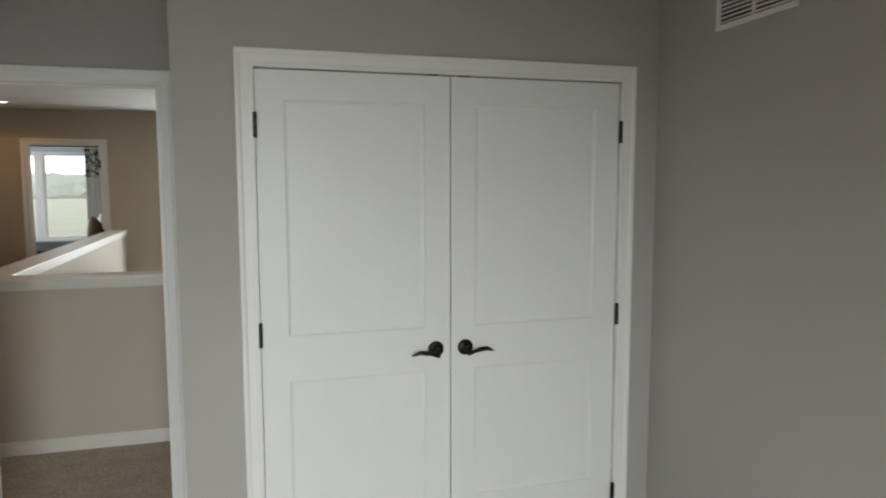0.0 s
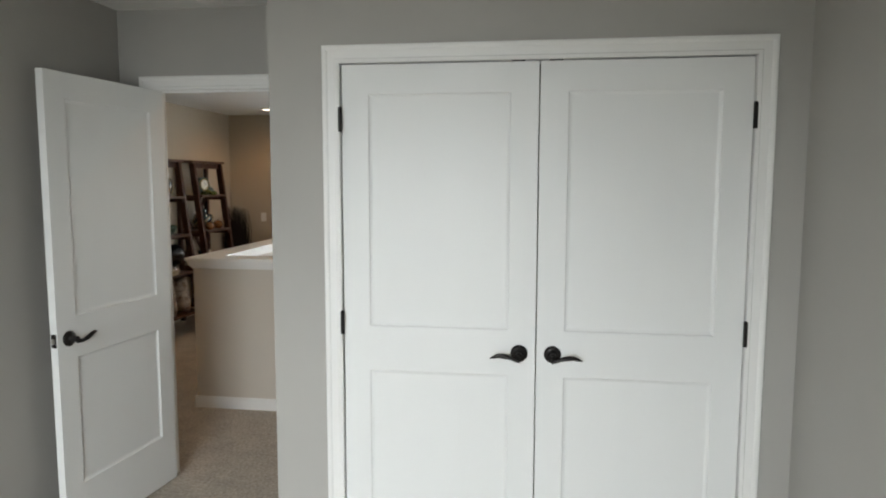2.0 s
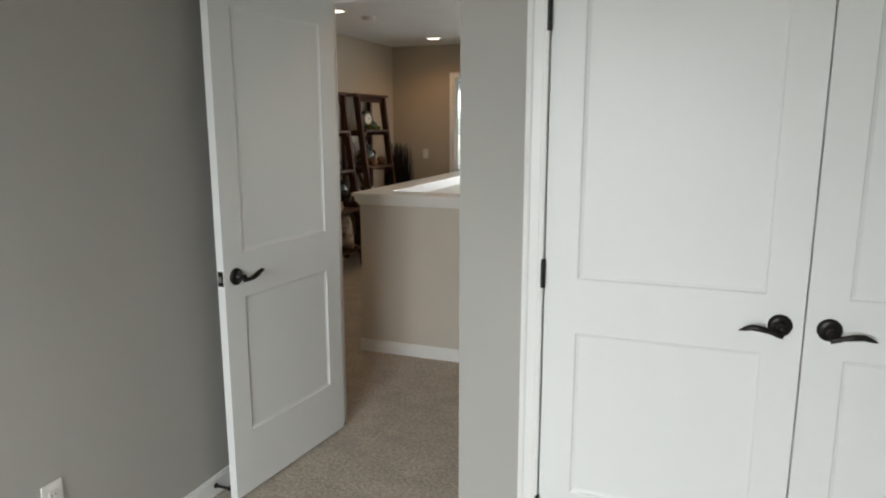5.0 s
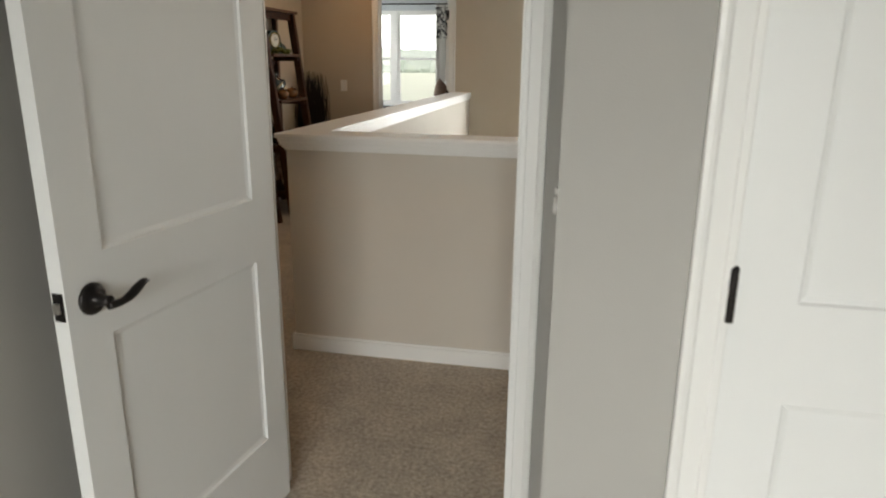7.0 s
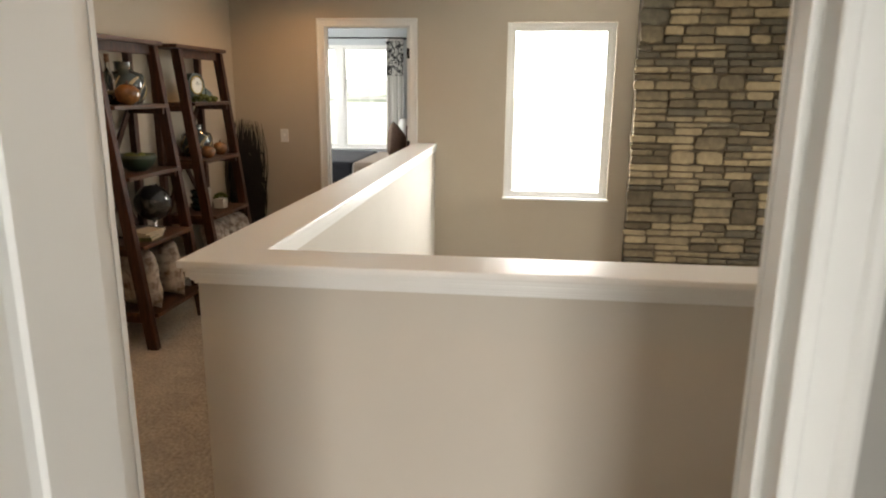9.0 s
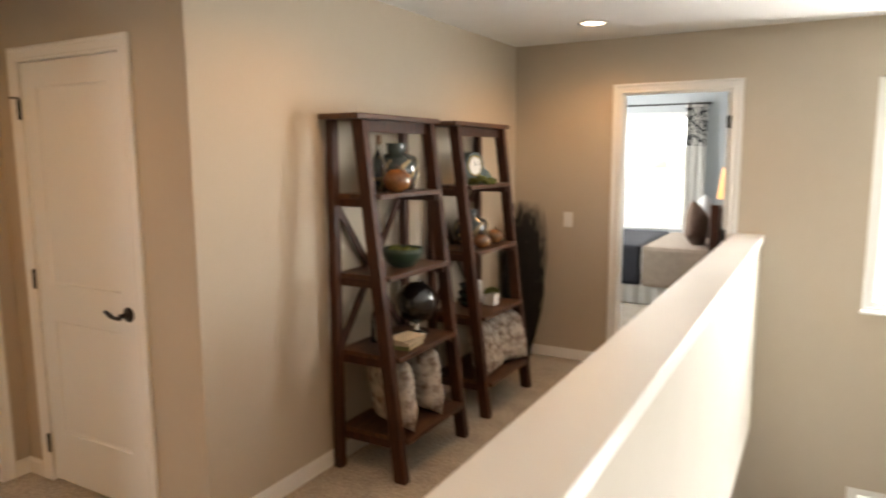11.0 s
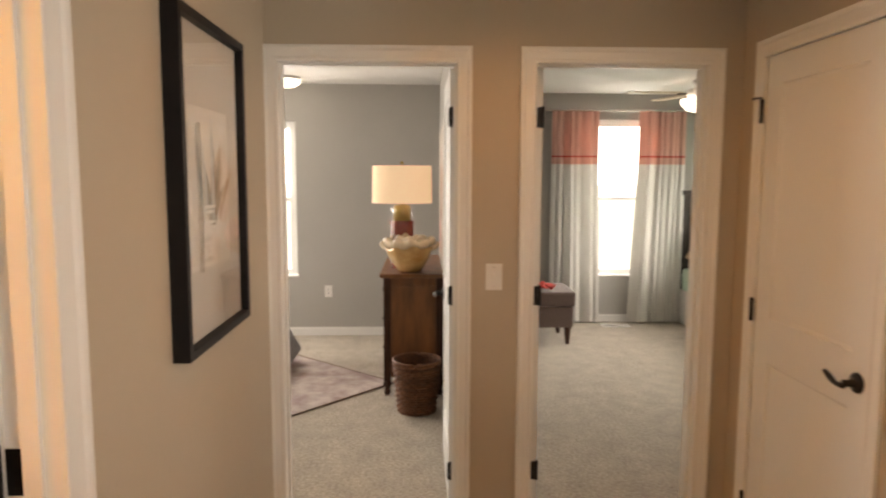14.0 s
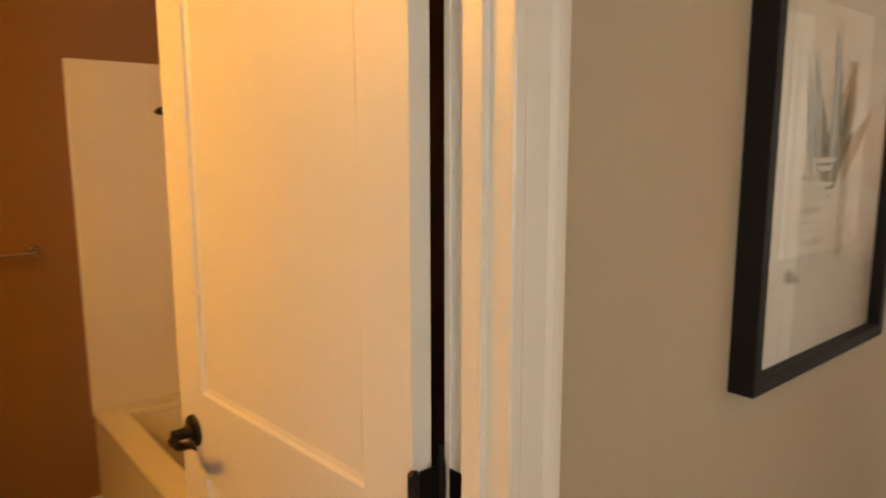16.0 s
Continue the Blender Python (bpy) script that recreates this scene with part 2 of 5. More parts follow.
wall("wall_landing_west", "y", FACE_N, 5.78, WEST - 0.115, WEST, 0, CEIL, [(3.803, 4.560, 0, HEAD), (4.890, 5.636, 0, HEAD)], PAINT, "beige landing wall with two bedroom doorways", low=((9, GREY_PAINT),))
wall("wall_linen", "x", WEST - 0.115, -3.25, 5.78, 5.88, 0, CEIL, [(-4.376, -3.634, 0, HEAD)], PAINT, "beige wall around the linen closet door")
wall("wall_shelves", "y", 5.88, 8.97, -3.36, -3.25, 0, CEIL, [], PAINT, "beige landing wall behind the ladder shelves")
wall("wall_far", "x", -3.36, 2.6, 8.97, 9.08, LOW, CEIL, [(-2.411, -1.652, 0, HEAD), (-0.826, 0.073, 0.585, 2.078), (-0.826, 0.073, -2.05, -0.60)], PAINT, "beige two-storey wall with doorway and windows", high=((-1.1, BLUE_PAINT),))
wall("wall_void_east", "y", 4.862, 8.97, 2.6, 2.7, LOW, CEIL, [(5.3, 7.9, -0.3, 2.1)], PAINT, "plain beige wall of the two-storey room")
wall("wall_landing_east", "y", FACE_N, 4.862, 2.6, 2.7, LOW, CEIL, [], PAINT, "plain beige wall closing the landing")
wall("wall_void_west", "y", 4.875, 8.97, -3.36, -3.25, LOW, -0.30, [], PAINT, "plain wall under the landing")
wall("wall_void_south", "x", -3.36, 2.6, 4.765, 4.862, LOW, -0.30, [], PAINT, "plain wall under the landing")
# linen closet behind its door
wall("wall_linen_back", "x", -4.69, -3.36, 6.45, 6.55, 0, CEIL, [], PAINT, "plain wall inside the linen closet")
# bathroom
wall("wall_bath_south", "x", -3.78, -1.57, 1.28, 1.40, 0, CEIL, [], TAN_PAINT, "tan painted bathroom wall behind the tub")
wall("wall_bath_west", "y", 1.40, FACE_S, -3.78, -3.68, 0, CEIL, [], TAN_PAINT, "tan painted bathroom wall along the tub")
# assumed wall, added so the door's hinge gap shows a shaded face
wall("wall_tub_end", "x", -3.68, -2.915, 2.945, 3.045, 0, CEIL, [], TAN_PAINT, "assumed tan tub end wall darkening the hinge gap")
wall("wall_bath_east", "y", 1.40, FACE_S, -1.585, -1.572, 0, CEIL, [], TAN_PAINT, "tan painted bathroom wall")
# bedroom with the dresser
wall("wall_dresser_room_west", "y", 0.9, 4.58, -8.39, -8.28, 0, CEIL, [(2.26, 3.195, 0.585, 2.09)], GREY_PAINT, "grey painted bedroom wall with a window")
wall("wall_between_bedrooms", "x", -9.05, -4.69, 4.58, 4.77, 0, CEIL, [], GREY_PAINT, "grey wall between two bedrooms")
wall("wall_dresser_room_south", "x", -8.39, -4.69, 0.8, 0.9, 0, CEIL, [(-8.1, -6.5, 0.75, 2.15)], GREY_PAINT, "grey bedroom wall with an unseen window")
wall("wall_dresser_room_east", "y", 0.9, FACE_S, -4.80, -4.69, 0, CEIL, [], GREY_PAINT, "plain grey bedroom wall")
# bedroom with the coral curtains
wall("wall_curtain_room_west", "y", 4.77, 8.4, -8.97, -8.86, 0, CEIL, [(5.98, 6.94, 0.50, 2.17)], GREY_PAINT, "grey painted bedroom wall with a window")
wall("wall_curtain_room_north", "x", -9.05, -4.58, 8.4, 8.5, 0, CEIL, [(-8.3, -6.7, 0.75, 2.15)], GREY_PAINT, "grey bedroom wall with an unseen window")
wall("wall_curtain_room_east", "y", 5.88, 8.4, -4.69, -4.58, 0, CEIL, [], GREY_PAINT, "plain grey bedroom wall")
# far bedroom
wall("wall_far_bedroom_north", "x", -4.6, -1.0, 12.75, 12.87, 0, CEIL, [(-4.18, -2.42, 0.66, 2.12)], BLUE_PAINT, "pale blue bedroom wall with a double window")
wall("wall_far_bedroom_west", "y", 9.08, 12.75, -4.6, -4.5, 0, CEIL, [(10.4, 11.6, 0.7, 2.1)], BLUE_PAINT, "pale blue bedroom wall with an added, unseen window")
wall("wall_far_bedroom_east", "y", 9.08, 12.75, -1.1, -1.0, 0, CEIL, [], BLUE_PAINT, "pale blue bedroom wall")


def slab(name, x0, x1, y0, y1, z0, z1, mat, label, category):
    return structure(link(name, boxes((x0, x1, y0, y1, z0, z1)), mat), label, category)


slab("floor_bedroom", -1.57, 1.815, -1.2, FACE_S, -0.3, 0, CARPET, "grey-beige cut pile bedroom carpet", "carpet")
slab("floor_landing", WEST - 0.115, 2.6, FACE_S, 4.862, -0.3, 0, CARPET, "grey-beige cut pile landing carpet", "carpet")
slab("floor_gallery", WEST - 0.115, -1.44, 4.862, 9.08, -0.3, 0, CARPET, "grey-beige cut pile landing carpet", "carpet")
slab("floor_bathroom", -3.78, -1.57, 1.28, FACE_S, -0.3, 0, material("bath_vinyl", (0.35, 0.30, 0.25), 0.4, scale=5), "tan vinyl bathroom floor", "floor")
slab("floor_dresser_room", -8.39, WEST - 0.115, 0.8, 4.715, -0.3, 0, CARPET, "grey-beige cut pile bedroom carpet", "carpet")
slab("floor_curtain_room", -9.05, WEST - 0.115, 4.715, 8.5, -0.3, 0, CARPET, "grey-beige cut pile bedroom carpet", "carpet")
slab("floor_far_bedroom", -4.6, -1.0, 9.08, 12.87, -0.3, 0, CARPET, "grey-beige cut pile bedroom carpet", "carpet")
slab("floor_great_room", -3.36, 2.7, 4.765, 9.08, LOW - 0.2, LOW, material("oak_floor", (0.24, 0.15, 0.09), 0.35, scale=4, stretch=(1, 8, 1)), "brown wooden floor of the room below", "floor")
slab("ceiling", -9.1, 2.8, -1.3, 9.08, CEIL, CEIL + 0.15, CEILING, "white textured ceiling", "ceiling")
slab("ceiling_far_bedroom", -4.65, -0.95, 9.08, 12.95, CEIL, CEIL + 0.15, CEILING, "white textured ceiling of the far bedroom", "ceiling")

# half wall round the stairwell with its white cap
hw = bmesh.new()
box(hw, -1.585, 2.6, 4.785, 4.875, -0.3, 1.02)
box(hw, -1.585, -1.44, 4.875, 8.97, -0.3, 1.02)
# beige wall paint made paler here, daylight on the half wall put into colour
LIT_PAINT = material("pale_beige_paint", (0.61, 0.565, 0.50), 0.7, vary=0.035, scale=1.5, bump=0.1, bump_scale=260, spec=0.3)
structure(link("half_wall", hw, LIT_PAINT), "beige half wall around the open stairwell", "half wall")
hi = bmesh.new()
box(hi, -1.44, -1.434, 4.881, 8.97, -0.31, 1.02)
structure(link("half_wall_lining", hi, LIT_PAINT), "inner face of the half wall, paled for daylight", "half wall")


def cap_run(bm, z):
    box(bm, -1.615, 2.6, 4.722, 4.900, z - 0.022, z, 0.006)
    box(bm, -1.615, -1.415, 4.892, 8.968, z - 0.0225, z - 0.0005, 0.006)


cap = thing("half_wall_cap", "white painted wooden cap with moulding on the half wall", "wall cap", kind="structure")
bm = bmesh.new()
cap_run(bm, 1.067)
part("cap_board", bm, WHITE, cap)
for out, side, lo, hi_ in [(0.040, 0.026, 1.028, 1.0452), (0.034, 0.022, 1.010, 1.0282), (0.022, 0.015, 0.999, 1.0102), (0.011, 0.008, 0.988, 0.9992)]:
    bm = bmesh.new()
    box(bm, -1.585 - side, 2.6, 4.785 - out, 4.785, lo, hi_, 0.004)
    box(bm, -1.585 - side, -1.585, 4.785, 8.968, lo, hi_, 0.004)
    part("cap_moulding", bm, WHITE, cap)
for out, lo, hi_ in [(0.016, 1.017, 1.045), (0.009, 0.995, 1.0172)]:
    bm = bmesh.new()
    box(bm, -1.434, -1.434 + out, 4.875 + out, 8.968, lo, hi_, 0.003)
    box(bm, -1.434, 2.6, 4.875, 4.875 + out, lo, hi_, 0.003)
    part("cap_moulding", bm, WHITE, cap)


def baseboard(x0, y0, x1, y1, side):
    """A baseboard along a wall face; side: the way it sticks out (+1/-1) in the other axis."""
    bm = bmesh.new()
    if abs(y1 - y0) < 1e-6:
        box(bm, x0, x1, min(y0, y0 + side * 0.014), max(y0, y0 + side * 0.014), 0, 0.07, 0.002)
        box(bm, x0, x1, min(y0, y0 + side * 0.009), max(y0, y0 + side * 0.009), 0.07, 0.083, 0.003)
    else:
        box(bm, min(x0, x0 + side * 0.014), max(x0, x0 + side * 0.014), y0, y1, 0, 0.07, 0.002)
        box(bm, min(x0, x0 + side * 0.009), max(x0, x0 + side * 0.009), y0, y1, 0.07, 0.083, 0.003)
    return structure(link("baseboard", bm, WHITE), "white painted baseboard along the wall", "baseboard")


for row in [(-1.34, -1.1, -1.34, FACE_S, 1), (-0.29, 3.0, -0.068, 3.0, -1), (1.598, 3.0, 1.715, 3.0, -1), (1.715, -1.1, 1.715, 3.0, -1),
            (-0.29, 3.0, -0.29, FACE_S, -1), (-1.599, 4.785, 2.6, 4.785, -1), (-1.585, 4.785, -1.585, 8.97, -1),
            (-4.436, 5.78, -4.575, 5.78, -1), (-3.574, 5.78, -3.25, 5.78, -1), (-3.25, 5.766, -3.25, 8.97, 1),
            (-3.25, 8.97, -2.472, 8.97, -1), (WEST, 4.622, WEST, 4.828, 1), (WEST, 5.698, WEST, 5.78, 1),
            (-4.561, FACE_N, -2.965, FACE_N, 1), (-2.068, FACE_N, -1.226, FACE_N, 1), (-0.346, FACE_N, 2.6, FACE_N, 1),
            (-8.28, 0.9, -8.28, 4.58, 1), (-8.28, 4.58, -5.5, 4.58, -1), (-8.86, 4.77, -8.86, 8.4, 1), (-8.86, 8.4, -4.69, 8.4, -1),
            (-3.68, 1.40, -1.585, 1.40, 1), (-4.5, 12.75, -1.1, 12.75, -1)]:
    x0, y0, x1, y1, s = row
    baseboard(min(x0, x1), y0, max(x0, x1), y1, s)


def doorway(name, m, w, t, label, head=HEAD, stop=True, wide=1.0):
    """Jamb, stops and casings of a doorway: opening 0..w along local x, wall from y=0 to y=t."""
    ob = thing(name, label, "door frame", m, kind="structure")
    for x0, x1 in ((-0.012, 0.004), (w - 0.004, w + 0.012)):
        part("jamb", boxes((x0, x1, -0.001, t + 0.001, 0, head - 0.004)), WHITE, ob)
    part("head_jamb", boxes((-0.012, w + 0.012, -0.001, t + 0.001, head - 0.004, head + 0.012)), WHITE, ob)
    if stop:
        y0 = t * 0.5 - 0.018
        part("door_stop", boxes((0.004, 0.015, y0, y0 + 0.034, 0, head - 0.015), (w - 0.015, w - 0.004, y0, y0 + 0.034, 0, head - 0.015), (0.004, w - 0.004, y0, y0 + 0.034, head - 0.015, head - 0.004)), WHITE, ob)
    for s, y in ((-1, 0.0), (1, t)):
        prof = [(0.006, 0), (0.006, 0.0105), (0.003, 0.0125), (-0.008, 0.0125), (-0.0115, 0.0100), (-0.040, 0.0115), (-0.046, 0.0160), (-0.053, 0.0175), (-0.0605, 0.0165), (-0.062, 0.0145), (-0.062, 0)]
        prof = [((p if p > 0 else p * wide), q) for p, q in prof]
        n = len(prof)
        for side in ("left", "right", "head"):
            bm = bmesh.new()
            if side == "head":
                r0 = [bm.verts.new((p, y + s * q, head - p)) for p, q in prof]
                r1 = [bm.verts.new((w - p, y + s * q, head - p)) for p, q in prof]
            else:
                r0 = [bm.verts.new((p if side == "left" else w - p, y + s * q, 0)) for p, q in prof]
                r1 = [bm.verts.new((p if side == "left" else w - p, y + s * q, head - p)) for p, q in prof]
            for i in range(n):
                bm.faces.new((r0[i], r0[(i + 1) % n], r1[(i + 1) % n], r1[i]))
            bm.faces.new(r0)
            bm.faces.new(r1[::-1])
            part("casing", bm, WHITE, ob)
    return ob


def lever(parent, x, y, z, way, side, up=True):
    """A lever handle: rose on the face y, lever running along way (+1/-1) in x, on side (-1 front, +1 back)."""
    turn = pose(x, y, z, 90 * -side, 0, 0)
    rose = part("rose", lathe(bmesh.new(), [(0.0335, 0), (0.0335, 0.004), (0.031, 0.008), (0.022, 0.011), (0.013, 0.013), (0.011, 0.04), (0.012, 0.046), (0.0, 0.048)], 30, turn), BRONZE, parent, "dark bronze door lever", smooth=True)
    pts, rad = [], []
    for i in range(19):
        u = i / 18
        k = min(1.0, max(0.0, (u - 0.22) / 0.72))
        s = k * k * (3 - 2 * k)
        lift = (-0.009 + 0.024 * s - 0.006 * max(0.0, u - 0.85) / 0.15) if up else -0.020 + 0.020 * math.sin(min(1.0, u / 0.72) * math.pi / 2) - 0.012 * max(0.0, u - 0.72) / 0.28
        pts.append((x + way * (0.116 * u - 0.004), y + side * (0.046 + 0.006 * math.sin(u * 3)), z + lift))
        rad.append(0.0095 if u < 0.25 else 0.0078 + 0.0030 * math.sin(math.pi * min(1.0, (u - 0.25) / 0.6)) if u < 0.85 else max(0.0015, 0.0078 - 0.042 * (u - 0.85)))
    part("lever_arm", tube(bmesh.new(), pts, rad, 10, 0.9), BRONZE, parent, smooth=True)
    return rose


def door_leaf(name, m, w, label, h=2.030, handle=1, flip=1, both=True, hinges=(0.20, 1.03, 1.83), hinge_y=0.0, latch=True, t=0.035, up=False):
    """A two-panel door: hinge at x=0, latch at x=w, front face y=0, back y=t. handle: side of x it sits at (1 latch)."""
    ob = thing(name, label, "door", m)
    z0 = 0.012
    st, top, mid0, mid1, bot = 0.105, h - 0.112 + z0, 0.835, 1.015, 0.27
    bm = boxes((0, st, 0, t, z0, h + z0), (w - st, w, 0, t, z0, h + z0), (st, w - st, 0, t, top, h + z0), (st, w - st, 0, t, mid0, mid1), (st, w - st, 0, t, z0, bot))
    part("door_slab", bm, DOORPAINT, ob)
    for lo, hi2 in ((bot, mid0), (mid1, top)):
        bm = bmesh.new()
        d = 0.009
        box(bm, st + 0.014, w - st - 0.014, d, t - d, lo + 0.014, hi2 - 0.014)
        for y, yi in ((0.0, d), (t, t - d)):
            o = [(st, lo), (w - st, lo), (w - st, hi2), (st, hi2)]
            mid = [(st + 0.004, lo + 0.004), (w - st - 0.004, lo + 0.004), (w - st - 0.004, hi2 - 0.004), (st + 0.004, hi2 - 0.004)]
            inn = [(st + 0.014, lo + 0.014), (w - st - 0.014, lo + 0.014), (w - st - 0.014, hi2 - 0.014), (st + 0.014, hi2 - 0.014)]
            ring = [[bm.verts.new((a, yy, b)) for a, b in q] for q, yy in ((o, y), (mid, y + (yi - y) * 0.65), (inn, yi))]
            for r0, r1 in zip(ring, ring[1:]):
                for i in range(4):
                    bm.faces.new((r0[i], r0[(i + 1) % 4], r1[(i + 1) % 4], r1[i]))
        part("panel", bm, DOORPAINT, ob)
    if handle:
        lever(ob, w - 0.062, 0.0, 0.925, -1, -1, both or up)
        if both:
            lever(ob, w - 0.062, t, 0.925, -1, 1)
    for z in hinges:
        bm = bmesh.new()
        lathe(bm, [(0.0085, -0.046), (0.0085, 0.046), (0.005, 0.050), (0.0, 0.051)], 10, pose(-0.003, hinge_y, z))
        part("hinge", bm, BRONZE, ob, "dark bronze hinge", smooth=False)
    if latch:
        part("latch_plate", boxes((w, w + 0.002, t / 2 - 0.0125, t / 2 + 0.0125, 0.896, 0.954), bevel=0.0008), BRONZE, ob, "dark bronze latch plate")
        part("latch_bolt", boxes((w + 0.002, w + 0.011, t / 2 - 0.006, t / 2 + 0.006, 0.913, 0.935), bevel=0.002), SATIN, ob, "satin steel latch bolt")
    return ob


def hinge_leaf(parent, m):
    """An open hinge leaf with rounded corners, in the local xz plane."""
    pts = [(0.0, -0.0445)]
    for k in range(5):
        a = radians(-90 + 22.5 * k)
        pts.append((0.032 + 0.012 * math.cos(a), -0.0325 + 0.012 * math.sin(a)))
    for k in range(5):
        a = radians(22.5 * k)
        pts.append((0.032 + 0.012 * math.cos(a), 0.0325 + 0.012 * math.sin(a)))
    pts.append((0.0, 0.0445))
    bm = prism(bmesh.new(), pts, 0, 0.002, m)
    return part("hinge_leaf", bm, BRONZE, parent)


# bedroom doorway and its open door
doorway("door_frame_bedroom", pose(-1.166, FACE_S, 0), 0.758, FACE_N - FACE_S, "white painted casing of the bedroom doorway")
fr = bpy.data.objects["door_frame_bedroom"]
part("strike_plate", boxes((0.758 - 0.0065, 0.758 - 0.0038, 0.056, 0.088, 0.893, 0.957)), BRONZE, fr, "dark bronze strike plate")
ang = 96.0
leaf = door_leaf("bedroom_door", pose(-1.164, FACE_S + 0.03, 0, 0, 0, -ang), 0.752, "open white two-panel bedroom door with bronze lever", hinge_y=0.0)

# closet double doors
doorway("door_frame_closet", pose(-0.008, 3.0, 0), 1.546, 0.10, "white painted casing of the double closet", stop=False)
w_c = 0.7622
d = door_leaf("closet_door", pose(0.0004, 3.012, 0), w_c, "closed white two-panel closet door with bronze lever", h=2.0285, both=False, hinge_y=-0.019, latch=False)
d["group"] = "closet doors"


def mirrored_door(src, name, m):
    """The opposite-handed copy of a door, its meshes mirrored in x."""
    ob = thing(name, src["label"], src["category"], m, src.get("group", ""))
    for c in src.children:
        me = c.data.copy()
        for v in me.vertices:
            v.co.x = -v.co.x
        me.flip_normals()
        q = new(c.name.split(".")[0], me)
        q.parent = ob
        if "label" in c:
            q["label"] = c["label"]
    return ob


mirrored_door(d, "closet_door", pose(1.5296, 3.012, 0))
for x in (0.66, 0.80):
    tagged(link("ball_catch", boxes((x, x + 0.05, 3.004, 3.03, 2.0415, 2.0465), bevel=0.001), BRONZE), "dark bronze ball catch over the closet doors", "door catch", "closet catches")
slab("closet_back", -0.19, 1.715, 3.6, FACE_S - 0.002, 0, CEIL, GREY_PAINT, "plain wall inside the closet", "wall")

# landing doorways
doorway("door_frame_bath", pose(-2.10, FACE_N, 0, 0, 0, 180), 0.780, FACE_N - FACE_S, "white painted casing of the bathroom doorway", wide=1.38)
doorway("door_frame_dresser_room", pose(WEST, 4.560, 0, 0, 0, 90) @ pose(-0.757, 0, 0), 0.757, 0.115, "white painted casing of a bedroom doorway")
doorway("door_frame_curtain_room", pose(WEST, 4.890, 0, 0, 0, 90), 0.746, 0.115, "white painted casing of a bedroom doorway")
doorway("door_frame_linen", pose(-4.376, 5.78, 0), 0.742, 0.10, "white painted casing of the linen closet")
doorway("door_frame_far_bedroom", pose(-2.411, 8.97, 0), 0.759, 0.11, "white painted casing of the far bedroom doorway")

linen = door_leaf("linen_door", pose(-4.368, 5.784, 0), 0.726, "closed white two-panel linen closet door with bronze lever", both=False, up=True, hinge_y=-0.019, latch=False)
part("hinge_stop", tube(bmesh.new(), [(-0.003, -0.019, 1.884), (-0.025, -0.028, 1.886), (-0.046, -0.034, 1.884)], [0.004, 0.0035, 0.006], 8), BRONZE, linen, "dark hinge-pin stop")
bath_door = door_leaf("bathroom_door", pose(-2.858, 3.632, 0, 0, 0, -85.8), 0.738, "open white two-panel bathroom door with bronze lever", hinge_y=0.035)
dres_door = door_leaf("bedroom_door", pose(-4.70, 4.54, 0, 0, 0, 0), 0.735, "open white two-panel door beside the dresser", hinge_y=0.0)
dres_door.matrix_basis = pose(-4.705, 4.570, 0, 0, 0, 180.3)
curt_door = door_leaf("bedroom_door", pose(-4.70, 4.945, 0, 0, 0, 178), 0.73, "open white two-panel door standing against the wall", hinge_y=0.0)
far_door = door_leaf("bedroom_door", pose(-1.668, 9.09, 0, 0, 0, 84), 0.73, "open white two-panel door of the far bedroom", hinge_y=0.0)


def leaf_world(parent, xyz, along, normal):
    """A hinge leaf in the world: its width runs along one way, its face looks along normal."""
    a, n = Vector(along), Vector(normal)
    m = Matrix.Translation(xyz) @ Matrix(((a.x, 0, n.x), (a.y, 0, n.y), (0, 1, 0))).to_4x4()
    hinge_leaf(parent, parent.matrix_basis.inverted() @ m)


frames = bpy.data.objects
for z in (0.20, 1.03, 1.83):
    leaf_world(frames["door_frame_bath"], (-2.8745, 3.653, z), (0, 1, 0), (1, 0, 0))
    leaf_world(frames["bathroom_door"], (-2.862, 3.6335, z), (1, 0, 0), (0, 1, 0))
    part("hinge_pin", lathe(bmesh.new(), [(0.0065, -0.05), (0.0065, 0.05), (0.004, 0.056), (0.003, 0.075), (0, 0.076)], 12, pose(0, 0, 0)), BRONZE, frames["bathroom_door"], m=frames["bathroom_door"].matrix_basis.inverted() @ pose(-2.867, 3.642, z))
    leaf_world(dres_door, (-4.702, 4.572, z), (0, -1, 0), (1, 0, 0))
    leaf_world(frames["door_frame_curtain_room"], (WEST - 0.115, 4.8945, z), (1, 0, 0), (0, 1, 0))
    leaf_world(frames["door_frame_far_bedroom"], (-1.6565, 9.075, z), (0, -1, 0), (-1, 0, 0))
    leaf_world(curt_door, (-4.6985, 4.899, z), (0, 1, 0), (1, 0, 0))
    leaf_world(far_door, (-1.661, 9.0875, z), (-1, 0, 0), (0, -1, 0))


# ---- more materials ----
DARKWOOD = material("dark_walnut_wood", (0.078, 0.027, 0.012), 0.5, scale=5, spec=0.25, colour2=(0.020, 0.007, 0.004), bump=0.15, bump_scale=60, stretch=(9, 9, 0.8))
BOARDWOOD = material("worn_walnut_boards", (0.12, 0.05, 0.023), 0.45, spec=0.35, scale=5, colour2=(0.022, 0.010, 0.006), bump=0.15, bump_scale=60, stretch=(0.8, 9, 9))
DRESSERWOOD = material("antique_brown_wood", (0.27, 0.105, 0.036), 0.36, scale=4, colour2=(0.095, 0.036, 0.015), bump=0.1, bump_scale=50, stretch=(3, 3, 0.6))
BLACK = material("black_satin_frame", (0.009, 0.008, 0.009), 0.5, vary=0.2, scale=20, spec=0.25)
MAT = material("mat_board", (0.60, 0.56, 0.50), 0.85, vary=0.02, scale=30)
